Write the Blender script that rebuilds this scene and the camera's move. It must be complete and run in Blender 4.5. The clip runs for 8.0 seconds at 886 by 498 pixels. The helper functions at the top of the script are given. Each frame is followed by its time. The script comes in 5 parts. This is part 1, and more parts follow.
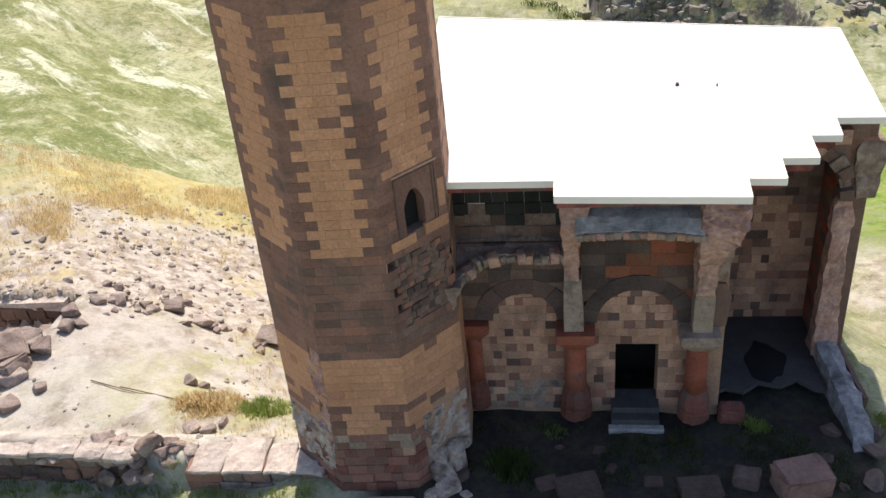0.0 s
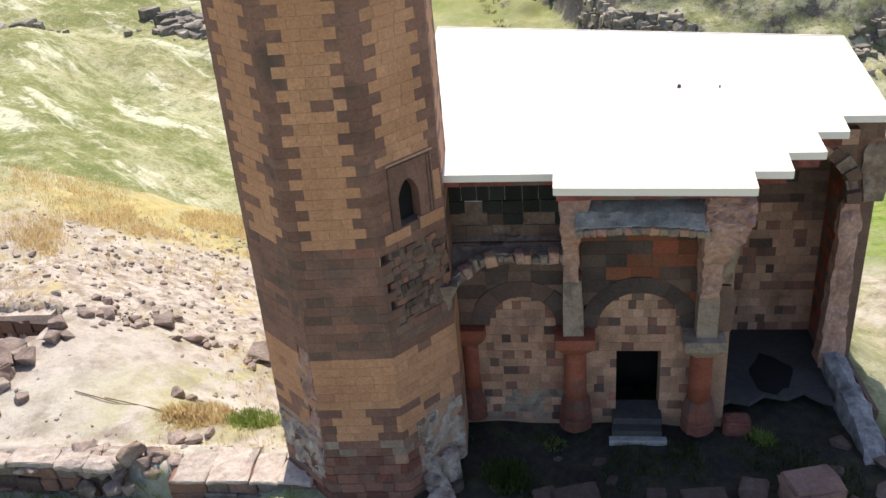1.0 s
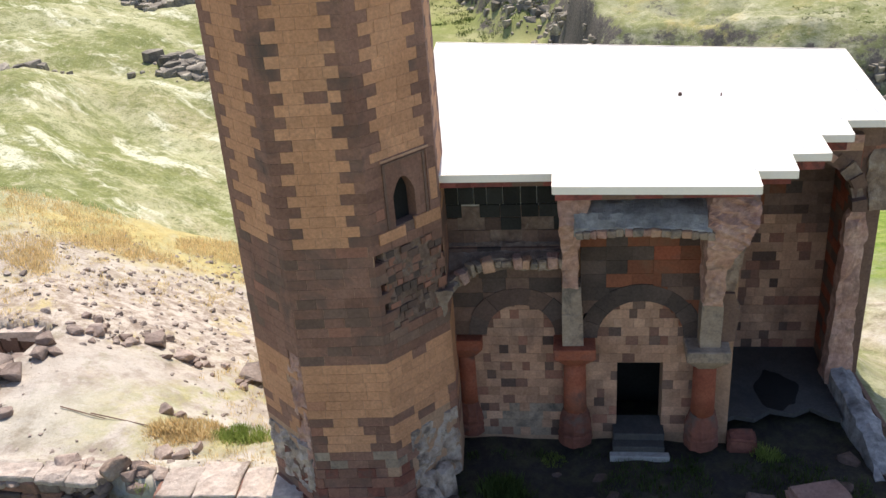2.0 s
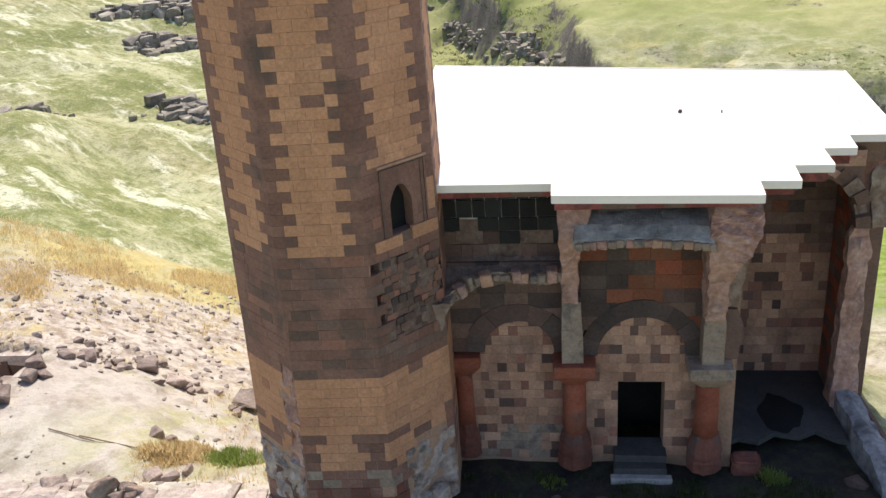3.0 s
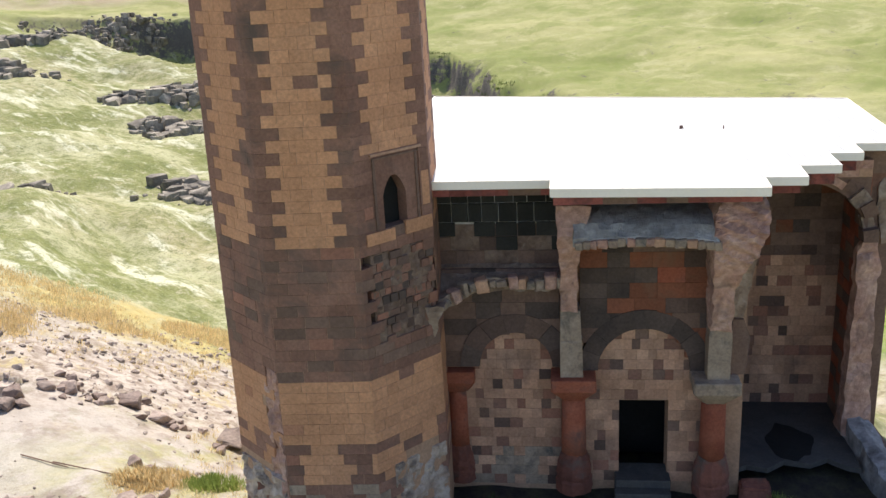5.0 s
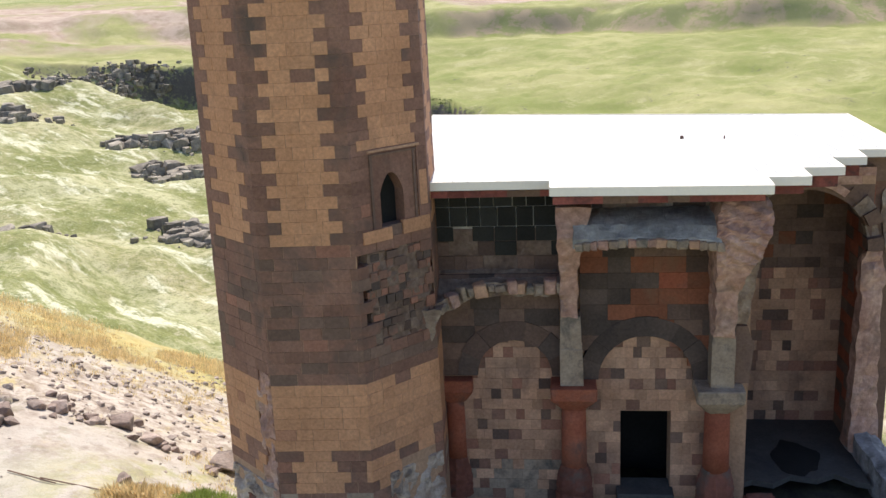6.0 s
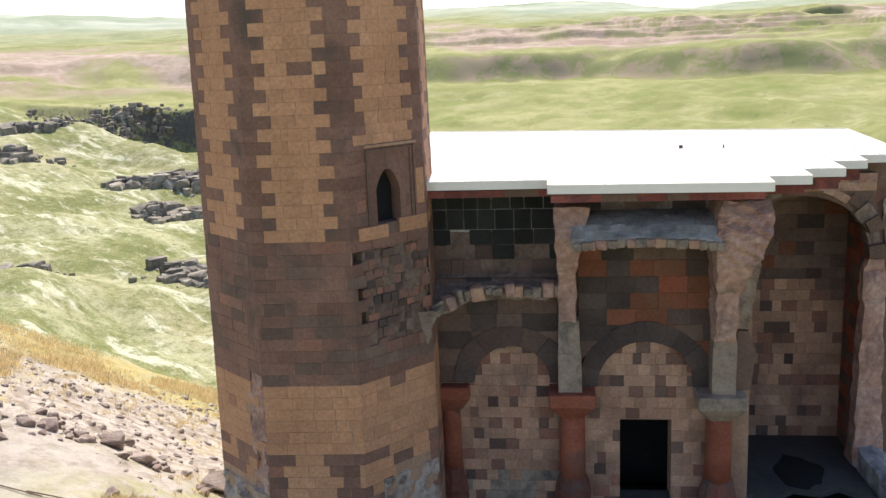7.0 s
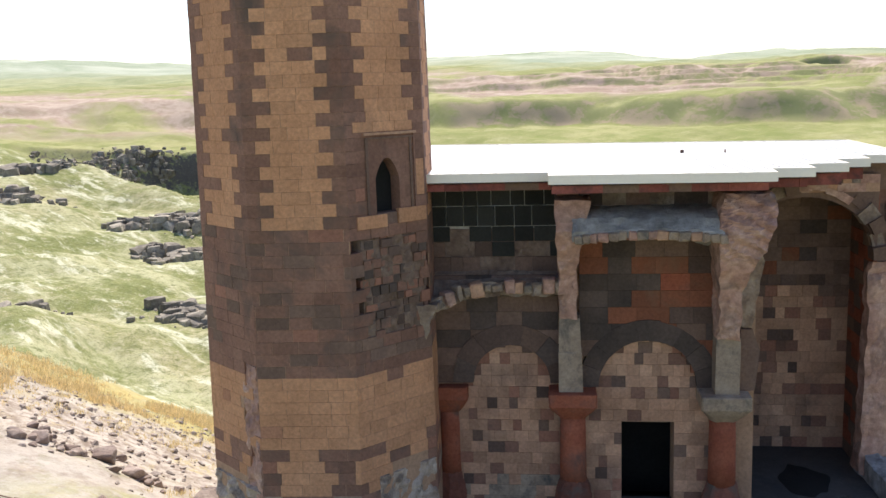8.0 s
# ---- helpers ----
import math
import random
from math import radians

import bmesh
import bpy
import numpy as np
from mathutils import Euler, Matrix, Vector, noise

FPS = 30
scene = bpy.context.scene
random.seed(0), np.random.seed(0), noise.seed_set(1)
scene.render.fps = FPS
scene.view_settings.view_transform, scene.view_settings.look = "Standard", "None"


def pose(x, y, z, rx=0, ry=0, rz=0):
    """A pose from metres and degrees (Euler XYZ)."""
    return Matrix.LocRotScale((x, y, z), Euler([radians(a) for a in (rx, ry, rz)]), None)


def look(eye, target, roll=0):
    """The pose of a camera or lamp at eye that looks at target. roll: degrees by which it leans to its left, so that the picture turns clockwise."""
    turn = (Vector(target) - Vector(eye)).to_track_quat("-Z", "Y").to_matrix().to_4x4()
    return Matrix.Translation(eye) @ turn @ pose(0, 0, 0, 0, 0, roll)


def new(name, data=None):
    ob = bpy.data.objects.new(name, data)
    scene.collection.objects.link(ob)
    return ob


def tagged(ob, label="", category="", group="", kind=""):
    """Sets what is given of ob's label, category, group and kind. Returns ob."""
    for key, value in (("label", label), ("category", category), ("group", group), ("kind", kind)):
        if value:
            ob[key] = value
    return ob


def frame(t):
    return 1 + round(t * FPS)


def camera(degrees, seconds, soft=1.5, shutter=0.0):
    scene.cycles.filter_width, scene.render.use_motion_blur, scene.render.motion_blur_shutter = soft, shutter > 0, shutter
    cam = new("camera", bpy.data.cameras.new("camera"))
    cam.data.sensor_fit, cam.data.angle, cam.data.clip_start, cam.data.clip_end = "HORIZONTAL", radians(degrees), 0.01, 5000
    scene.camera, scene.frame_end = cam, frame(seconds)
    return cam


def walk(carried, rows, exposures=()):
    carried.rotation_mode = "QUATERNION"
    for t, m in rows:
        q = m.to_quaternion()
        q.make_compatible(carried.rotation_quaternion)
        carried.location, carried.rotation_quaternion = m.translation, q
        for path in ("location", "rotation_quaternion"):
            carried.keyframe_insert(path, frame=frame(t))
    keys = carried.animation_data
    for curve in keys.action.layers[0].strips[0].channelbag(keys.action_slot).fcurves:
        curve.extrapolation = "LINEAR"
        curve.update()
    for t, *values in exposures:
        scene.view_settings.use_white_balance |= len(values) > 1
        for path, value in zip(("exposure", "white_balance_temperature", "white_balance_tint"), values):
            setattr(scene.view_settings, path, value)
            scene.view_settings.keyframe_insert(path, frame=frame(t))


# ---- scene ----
cam = camera(51.0, 8.0)
PATH = [
    (0, (0.804, -0.109, 20.079), (0.534, 1.563, 19.015), -5.8),
    (0.5, (0.791, -0.119, 19.373), (0.523, 1.579, 18.351), -5.4),
    (1, (0.779, -0.128, 18.611), (0.512, 1.597, 17.635), -5.1),
    (1.5, (0.781, -0.105, 17.939), (0.515, 1.644, 17.006), -4.8),
    (3, (0.745, -0.112, 16.5), (0.484, 1.703, 15.703), -4.1),
    (3.5, (0.729, -0.136, 15.953), (0.471, 1.698, 15.2), -3.8),
    (4, (0.741, -0.128, 15.337), (0.483, 1.725, 14.632), -3.6),
    (4.5, (0.714, -0.135, 14.804), (0.458, 1.735, 14.143), -3.3),
    (6, (0.699, -0.088, 13.19), (0.445, 1.828, 12.675), -2.7),
    (6.5, (0.7, -0.079, 12.695), (0.448, 1.848, 12.226), -2.5),
    (7, (0.708, -0.055, 12.178), (0.457, 1.884, 11.757), -2.3),
    (7.5, (0.689, -0.058, 11.646), (0.44, 1.892, 11.273), -2.0),
    (8, (0.669, -0.039, 11.006), (0.42, 1.919, 10.683), -1.8),
]
walk(cam, [(t, look(eye, target, roll)) for t, eye, target, roll in PATH], [(0, 0.47, 6750, 14), (8, 0.53, 6750, 14)])

# ---- light ----
SUN_AZ, SUN_EL = radians(-6.0), radians(54.0)   # from behind the building, a little to its west
world = bpy.data.worlds.new("sky")
scene.world = world
world.use_nodes = True
wn = world.node_tree.nodes
sky = wn.new("ShaderNodeTexSky")
sky.sky_type, sky.sun_disc = "NISHITA", False
sky.sun_elevation, sky.sun_rotation = SUN_EL, SUN_AZ
sky.air_density, sky.dust_density, sky.altitude = 1.0, 2.5, 1300
world.node_tree.links.new(sky.outputs[0], wn["Background"].inputs[0])
wn["Background"].inputs[1].default_value = 0.15
sun = new("sun", bpy.data.lights.new("sun", "SUN"))
sun.data.energy, sun.data.angle, sun.data.color = 4.2, radians(0.53), (1.0, 0.94, 0.84)
sun_dir = Vector((math.sin(SUN_AZ) * math.cos(SUN_EL), math.cos(SUN_AZ) * math.cos(SUN_EL), math.sin(SUN_EL)))
sun.matrix_world = look(sun_dir * 60, (0, 0, 0))

# ---- materials ----
def material(name, colours, scale=1.0, rough=0.9, bump=0.3, fine=14.0, island=0.0, obrand=0.0, spec=0.25, stain=None, stain_scale=0.6, stain_at=(0.52, 0.7), metal=0.0, leaf=0.0, grain=(0.72, 1.25)):
    """Procedural surface: colours blended by noise at two scales, with grain relief, optional stains and piece-to-piece variation."""
    m = bpy.data.materials.new(name)
    m.use_nodes = True
    nt = m.node_tree
    N, L = nt.nodes, nt.links
    b = N["Principled BSDF"]
    b.inputs["Roughness"].default_value = rough
    b.inputs["Specular IOR Level"].default_value = spec
    b.inputs["Metallic"].default_value = metal
    tc = N.new("ShaderNodeTexCoord")
    geo = N.new("ShaderNodeNewGeometry")
    pos = geo.outputs["Position"]
    n1 = N.new("ShaderNodeTexNoise")
    n1.inputs["Scale"].default_value, n1.inputs["Detail"].default_value, n1.inputs["Roughness"].default_value = scale, 6, 0.62
    L.new(pos, n1.inputs["Vector"])
    ramp = N.new("ShaderNodeValToRGB")
    el = ramp.color_ramp.elements
    k = len(colours)
    el[0].position, el[0].color = 0.3, (*colours[0], 1)
    el[1].position, el[1].color = 0.7, (*colours[-1], 1)
    for i in range(1, k - 1):
        e = el.new(0.3 + 0.4 * i / (k - 1))
        e.color = (*colours[i], 1)
    L.new(n1.outputs["Fac"], ramp.inputs["Fac"])
    col = ramp.outputs["Color"]
    n2 = N.new("ShaderNodeTexNoise")
    n2.inputs["Scale"].default_value, n2.inputs["Detail"].default_value, n2.inputs["Roughness"].default_value = fine, 5, 0.7
    L.new(pos, n2.inputs["Vector"])
    mul = N.new("ShaderNodeMapRange")
    mul.inputs["From Min"].default_value, mul.inputs["From Max"].default_value = 0.25, 0.75
    mul.inputs["To Min"].default_value, mul.inputs["To Max"].default_value = grain
    L.new(n2.outputs["Fac"], mul.inputs["Value"])
    value = mul.outputs["Result"]
    if island or obrand:
        if obrand:
            rnd = N.new("ShaderNodeObjectInfo").outputs["Random"]
            amount = obrand
        else:
            rnd = geo.outputs["Random Per Island"]
            amount = island
        mr = N.new("ShaderNodeMapRange")
        mr.inputs["To Min"].default_value, mr.inputs["To Max"].default_value = 1 - amount, 1 + amount
        L.new(rnd, mr.inputs["Value"])
        mm = N.new("ShaderNodeMath")
        mm.operation = "MULTIPLY"
        L.new(value, mm.inputs[0])
        L.new(mr.outputs["Result"], mm.inputs[1])
        value = mm.outputs[0]
    mix = N.new("ShaderNodeMix")
    mix.data_type, mix.blend_type = "RGBA", "MULTIPLY"
    mix.inputs["Factor"].default_value = 1.0
    L.new(col, mix.inputs["A"])
    L.new(value, mix.inputs["B"])
    col = mix.outputs["Result"]
    if stain:
        n3 = N.new("ShaderNodeTexNoise")
        n3.inputs["Scale"].default_value, n3.inputs["Detail"].default_value, n3.inputs["Roughness"].default_value = stain_scale, 7, 0.65
        n3.inputs["Distortion"].default_value = 0.4
        L.new(pos, n3.inputs["Vector"])
        r3 = N.new("ShaderNodeMapRange")
        r3.inputs["From Min"].default_value, r3.inputs["From Max"].default_value = stain_at
        L.new(n3.outputs["Fac"], r3.inputs["Value"])
        mx = N.new("ShaderNodeMix")
        mx.data_type = "RGBA"
        L.new(r3.outputs["Result"], mx.inputs["Factor"])
        L.new(col, mx.inputs["A"])
        mx.inputs["B"].default_value = (*stain, 1)
        col = mx.outputs["Result"]
    L.new(col, b.inputs["Base Color"])
    bp = N.new("ShaderNodeBump")
    bp.inputs["Strength"].default_value, bp.inputs["Distance"].default_value = bump, 0.6 / fine
    L.new(n2.outputs["Fac"], bp.inputs["Height"])
    L.new(bp.outputs["Normal"], b.inputs["Normal"])
    if leaf:
        tr = N.new("ShaderNodeBsdfTranslucent")
        L.new(col, tr.inputs["Color"])
        ms = N.new("ShaderNodeMixShader")
        ms.inputs[0].default_value = leaf
        L.new(b.outputs[0], ms.inputs[1])
        L.new(tr.outputs[0], ms.inputs[2])
        L.new(ms.outputs[0], N["Material Output"].inputs["Surface"])
    return m


TAN = material("tan_tuff", [(0.46, 0.235, 0.13), (0.55, 0.285, 0.16), (0.60, 0.325, 0.19)], 0.8, obrand=0.10, stain=(0.22, 0.15, 0.11), stain_scale=0.5, stain_at=(0.58, 0.85))
ROSETAN = material("rosy_tan_tuff", [(0.40, 0.19, 0.115), (0.49, 0.245, 0.15)], 0.9, obrand=0.12)
BROWN = material("brown_tuff", [(0.20, 0.105, 0.078), (0.25, 0.135, 0.098), (0.285, 0.16, 0.12)], 0.9, obrand=0.16, stain=(0.125, 0.09, 0.075), stain_scale=0.7)
DARK = material("dark_basalt", [(0.07, 0.053, 0.046), (0.10, 0.073, 0.062), (0.13, 0.093, 0.077)], 0.9, obrand=0.2)
RED = material("red_tuff", [(0.26, 0.075, 0.045), (0.33, 0.105, 0.06), (0.38, 0.13, 0.08)], 1.2, obrand=0.12, stain=(0.17, 0.09, 0.07), stain_scale=1.2)
ROSE = material("rose_tuff", [(0.28, 0.135, 0.095), (0.34, 0.165, 0.115)], 1.2, obrand=0.14)
MORTAR = material("joint_mortar", [(0.38, 0.235, 0.155), (0.47, 0.30, 0.20)], 2.0)
WEATHERED = material("weathered_rubble", [(0.13, 0.085, 0.065), (0.22, 0.15, 0.115), (0.30, 0.22, 0.17)], 2.6, bump=0.9, fine=8.0, stain=(0.40, 0.34, 0.28), stain_scale=3.2, stain_at=(0.60, 0.74))
CAPPING = material("dull_capping", [(0.20, 0.195, 0.195), (0.32, 0.31, 0.31), (0.46, 0.445, 0.44)], 2.2, bump=0.8, fine=7.0, stain=(0.10, 0.095, 0.095), stain_scale=1.4)
BASALT = material("black_basalt", [(0.03, 0.03, 0.028), (0.05, 0.05, 0.045)], 1.4, obrand=0.3)
CRAG = material("crag_basalt", [(0.14, 0.125, 0.105), (0.27, 0.24, 0.195), (0.42, 0.38, 0.30)], 0.25, bump=0.6, fine=2.0, island=0.35)
SCRUB = material("scrub_leaf", [(0.05, 0.08, 0.02), (0.10, 0.14, 0.04)], 0.2, bump=0.0, island=0.35, leaf=0.35)
FACADE = material("weathered_tan", [(0.40, 0.225, 0.145), (0.50, 0.295, 0.195), (0.57, 0.36, 0.245)], 1.0, obrand=0.2, stain=(0.20, 0.125, 0.095), stain_scale=0.7, stain_at=(0.50, 0.74))
OCHRE = material("ochre_tuff", [(0.20, 0.078, 0.046), (0.27, 0.10, 0.056)], 1.3, obrand=0.12, stain=(0.2, 0.11, 0.07), stain_scale=0.9)
DARKBROWN = material("dark_brown_stone", [(0.105, 0.068, 0.056), (0.15, 0.098, 0.078)], 1.2, obrand=0.2)
COLBASE = material("worn_red_base", [(0.16, 0.065, 0.048), (0.26, 0.10, 0.07)], 1.8, bump=0.6, fine=8.0, obrand=0.15, stain=(0.13, 0.10, 0.085), stain_scale=1.6)
COURTSTONE = material("court_stone", [(0.11, 0.075, 0.062), (0.19, 0.13, 0.105)], 1.6, bump=0.7, fine=8.0, obrand=0.2, stain=(0.08, 0.07, 0.065), stain_scale=1.6)
MORTARMASS = material("pale_mortar_mass", [(0.34, 0.25, 0.20), (0.50, 0.405, 0.335), (0.64, 0.555, 0.475)], 2.4, bump=0.9, fine=7.0, stain=(0.20, 0.155, 0.13), stain_scale=1.8, stain_at=(0.5, 0.62))
UMBER = material("umber_stone", [(0.15, 0.095, 0.075), (0.22, 0.14, 0.105)], 1.2, obrand=0.18)
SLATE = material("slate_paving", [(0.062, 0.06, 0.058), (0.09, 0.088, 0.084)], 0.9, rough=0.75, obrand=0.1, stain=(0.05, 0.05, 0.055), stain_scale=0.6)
MAROON = material("maroon_brick", [(0.20, 0.06, 0.05), (0.30, 0.10, 0.085)], 1.5, obrand=0.25, stain=(0.09, 0.05, 0.05), stain_scale=2.0)
LIMEWASH = material("lime_joint", [(0.45, 0.42, 0.37), (0.58, 0.55, 0.49)], 3.0)
PALESLAB = material("pale_slab", [(0.40, 0.325, 0.27), (0.52, 0.44, 0.375), (0.62, 0.55, 0.48)], 1.4, bump=0.7, fine=7.0, obrand=0.12, stain=(0.25, 0.20, 0.165), stain_scale=1.4)
FIELDBROWN = material("field_brown_stone", [(0.19, 0.14, 0.115), (0.28, 0.215, 0.18), (0.38, 0.31, 0.265)], 1.3, bump=0.7, fine=8.0, obrand=0.18, stain=(0.14, 0.11, 0.095), stain_scale=1.4)
BOULDER = material("field_stone", [(0.26, 0.20, 0.165), (0.38, 0.30, 0.25), (0.48, 0.40, 0.34)], 1.0, bump=0.7, fine=8.0, obrand=0.2, island=0.0, stain=(0.18, 0.15, 0.13), stain_scale=1.2)
SCREE = material("loose_stone", [(0.19, 0.15, 0.125), (0.33, 0.275, 0.235), (0.47, 0.415, 0.365)], 0.8, bump=0.6, fine=9.0, island=0.3)
ROSEBLOCK = material("rose_boulder", [(0.26, 0.15, 0.12), (0.36, 0.22, 0.175)], 1.3, bump=0.5, fine=9.0, obrand=0.15, stain=(0.17, 0.12, 0.10), stain_scale=1.5)
STRAW = material("straw_blade", [(0.60, 0.46, 0.23), (0.74, 0.60, 0.34)], 0.9, bump=0.0, island=0.3, leaf=0.5)
BLADE = material("green_blade", [(0.20, 0.27, 0.06), (0.33, 0.39, 0.11)], 0.9, bump=0.0, island=0.3, leaf=0.5)
RUBBLE = material("rubble_core", [(0.19, 0.13, 0.10), (0.31, 0.23, 0.175), (0.46, 0.38, 0.31)], 2.2, bump=0.9, fine=7.0, stain=(0.11, 0.09, 0.08), stain_scale=1.3)
PINK_CORE = material("pink_broken_core", [(0.36, 0.195, 0.15), (0.50, 0.30, 0.235), (0.60, 0.41, 0.335)], 1.5, bump=0.8, fine=6.0, stain=(0.2, 0.14, 0.12), stain_scale=1.1)
CEMENT = material("grey_cement", [(0.25, 0.235, 0.22), (0.38, 0.365, 0.345), (0.50, 0.485, 0.465)], 1.8, bump=0.6, fine=9.0, stain=(0.14, 0.14, 0.14), stain_scale=1.0)
GREYSTONE = material("grey_stone", [(0.28, 0.205, 0.15), (0.40, 0.315, 0.24)], 1.6, obrand=0.1, stain=(0.09, 0.085, 0.08), stain_scale=1.4)
ROOF = material("white_sheet", [(0.55, 0.56, 0.56), (0.60, 0.605, 0.60)], 0.4, rough=0.5, bump=0.02, spec=0.4, grain=(0.94, 1.04))
FASCIA = material("cream_metal", [(0.92, 0.84, 0.73), (0.95, 0.88, 0.78)], 0.8, rough=0.5, bump=0.02, grain=(0.95, 1.03))
# near-black: darkness painted behind doorway and niche, also the floor patch
BLACK = material("painted_black", [(0.012, 0.012, 0.012), (0.02, 0.02, 0.02)], 1.0)

# ---- mesh helpers ----
def mesh_of(name, verts, faces, mat, smooth=False):
    me = bpy.data.meshes.new(name)
    me.from_pydata([tuple(v) for v in verts], [], faces)
    me.validate()
    bm = bmesh.new()
    bm.from_mesh(me)
    bmesh.ops.recalc_face_normals(bm, faces=bm.faces)
    bm.to_mesh(me)
    bm.free()
    me.materials.append(mat)
    if smooth:
        for p in me.polygons:
            p.use_smooth = True
    return me


def part(name, bm, mat, parent=None, label="", smooth=False):
    """Link a bmesh (or a ready mesh) as one object under a thing or a part."""
    if isinstance(bm, bpy.types.Mesh):
        me = bm
    else:
        me = bpy.data.meshes.new(name)
        bmesh.ops.recalc_face_normals(bm, faces=bm.faces)
        bm.to_mesh(me)
        bm.free()
        if smooth:
            for p in me.polygons:
                p.use_smooth = True
        me.materials.append(mat)
    ob = new(name, me)
    ob.parent = parent
    if label:
        ob["label"] = label
    return ob


def thing(name, label, category, group="", kind="", at=(0, 0, 0)):
    ob = new(name)
    ob.location = at
    ob.empty_display_size = 0.1
    return tagged(ob, label, category, group, kind)


def add_box(bm, x0, x1, y0, y1, z0, z1, bevel=0.0):
    r = bmesh.ops.create_cube(bm, size=1.0)
    vs = r["verts"]
    bmesh.ops.scale(bm, vec=(x1 - x0, y1 - y0, z1 - z0), verts=vs)
    bmesh.ops.translate(bm, vec=((x0 + x1) / 2, (y0 + y1) / 2, (z0 + z1) / 2), verts=vs)
    if bevel:
        es = list({e for v in vs for e in v.link_edges})
        bmesh.ops.bevel(bm, geom=es, offset=bevel, segments=1, affect="EDGES")
    return bm


def box(*a, **k):
    return add_box(bmesh.new(), *a, **k)


def add_prism(bm, outline, axis, a0, a1):
    """Extrude a 2D outline: axis 'y' takes (x, z) points, 'z' takes (x, y), 'x' takes (y, z)."""
    def at(p, a):
        return {"y": (p[0], a, p[1]), "z": (p[0], p[1], a), "x": (a, p[0], p[1])}[axis]
    lo = [bm.verts.new(at(p, a0)) for p in outline]
    hi = [bm.verts.new(at(p, a1)) for p in outline]
    n = len(outline)
    bm.faces.new(lo)
    bm.faces.new(hi[::-1])
    for i in range(n):
        bm.faces.new((lo[i], hi[i], hi[(i + 1) % n], lo[(i + 1) % n]))
    return bm


def roughen(bm, amount, scale, cuts=0, keep=None, seed=0.0):
    """Break up a form: subdivide, then push the vertices by noise."""
    if cuts:
        bmesh.ops.subdivide_edges(bm, edges=bm.edges[:], cuts=cuts, use_grid_fill=True)
    for v in bm.verts:
        if keep and keep(v.co):
            continue
        p = v.co * scale + Vector((seed, seed * 1.7, -seed))
        v.co += noise.noise_vector(p) * amount + noise.noise_vector(p * 2.7) * amount * 0.45
    return bm


def stone_bm(size, seed, sub=2, rough=0.22):
    """An angular broken stone, centred on its base."""
    rng = random.Random(seed)
    bm = bmesh.new()
    pts = []
    for _ in range(16):
        d = Vector((rng.uniform(-1, 1), rng.uniform(-1, 1), rng.uniform(-1, 1))).normalized()
        d = Vector((max(-0.72, min(0.72, d.x)), max(-0.72, min(0.72, d.y)), max(-0.62, min(0.62, d.z))))
        pts.append(bm.verts.new((d.x * size[0], d.y * size[1], d.z * size[2])))
    r = bmesh.ops.convex_hull(bm, input=pts)
    bmesh.ops.delete(bm, geom=[v for v in bm.verts if not v.link_faces], context="VERTS")
    bmesh.ops.triangulate(bm, faces=bm.faces[:])
    low = min(v.co.z for v in bm.verts)
    bmesh.ops.translate(bm, vec=(0, 0, -low * 0.8), verts=bm.verts[:])
    return bm


# ---- ground ----
def profile(knots, r):
    for (a, za), (b, zb) in zip(knots, knots[1:]):
        if r <= b:
            t = (r - a) / (b - a)
            t = t * t * (3 - 2 * t) * 0.5 + t * 0.5
            return za + (zb - za) * t
    return knots[-1][1]


def smooth(a, b, x):
    t = max(0.0, min(1.0, (x - a) / (b - a)))
    return t * t * (3 - 2 * t)


def far_knots(az):
    """Height against distance from the court behind the building: slope, gorge, cliff, plain, terrace banks, hills."""
    rc = cliff_r(az)
    top = -28 + 3 * smooth(4, -2, az) + 4 * smooth(-2, -8, az)
    e = smooth(7, 12, az)
    near = [(0, 0.9), (27, 0.9), (34, 0.2 - 3 * e), (37, -2 - 2 * e), (50, -13), (80, -28), (125, -36), (160, -42)]
    gorge = [(rc - 18, -44)] if rc < 230 else [(200, -46), (rc - 20, -44), (rc - 10, -38)]
    plain = [(rc + 3, top), (rc + 22, top + 1.5)]
    far = [(496, -5.5), (520, 8.5), (530, 10), (600, 14.5), (612, 19), (640, 21), (655, 24), (700, 25.5), (900, 33), (1500, 58), (2600, 118 - 56 * smooth(0, 14, az)), (4600, 140)]
    return near + gorge + plain + far


# the western hillside at three bearings: valley foot, long rising flank, crest, gorge, far cliff and plain
WEST = {
    -32.0: [(0, 0.9), (27, 0.9), (34, 0.2), (50, -13), (60, -31), (120, -36), (200, -38), (290, -40.3), (420, -35.9), (560, -25), (640, -12.5), (655, -13.5), (665, -12.5), (680, -11), (720, -9), (765, -0.5)],
    -27.3: [(0, 0.9), (27, 0.9), (34, 0.2), (50, -13), (60, -36), (120, -42), (235, -48), (300, -44.8), (390, -42), (480, -37.4), (560, -25.3), (595, -40), (640, -34), (664, -17.7), (720, -12.8), (780, -3.9)],
    -22.5: [(0, 0.9), (27, 0.9), (34, 0.2), (50, -13), (60, -41), (120, -49), (250, -51.3), (300, -50), (370, -46.1), (425, -40), (470, -33.7), (520, -54), (640, -48), (662, -18.3), (720, -15.4), (780, -6.4)],
}


def west_knots(az):
    a, b, c = -32.0, -27.3, -22.5
    lo, hi = (a, b) if az < b else (b, c)
    t = max(0.0, min(1.0, (az - lo) / (hi - lo)))
    near = [(p[0] + (q[0] - p[0]) * t, p[1] + (q[1] - p[1]) * t) for p, q in zip(WEST[lo], WEST[hi])]
    return near + [(808, 5), (840, 16.5), (1000, 25), (1500, 52), (2700, 122 + 14 * smooth(-24, -33, az)), (4600, 160)]


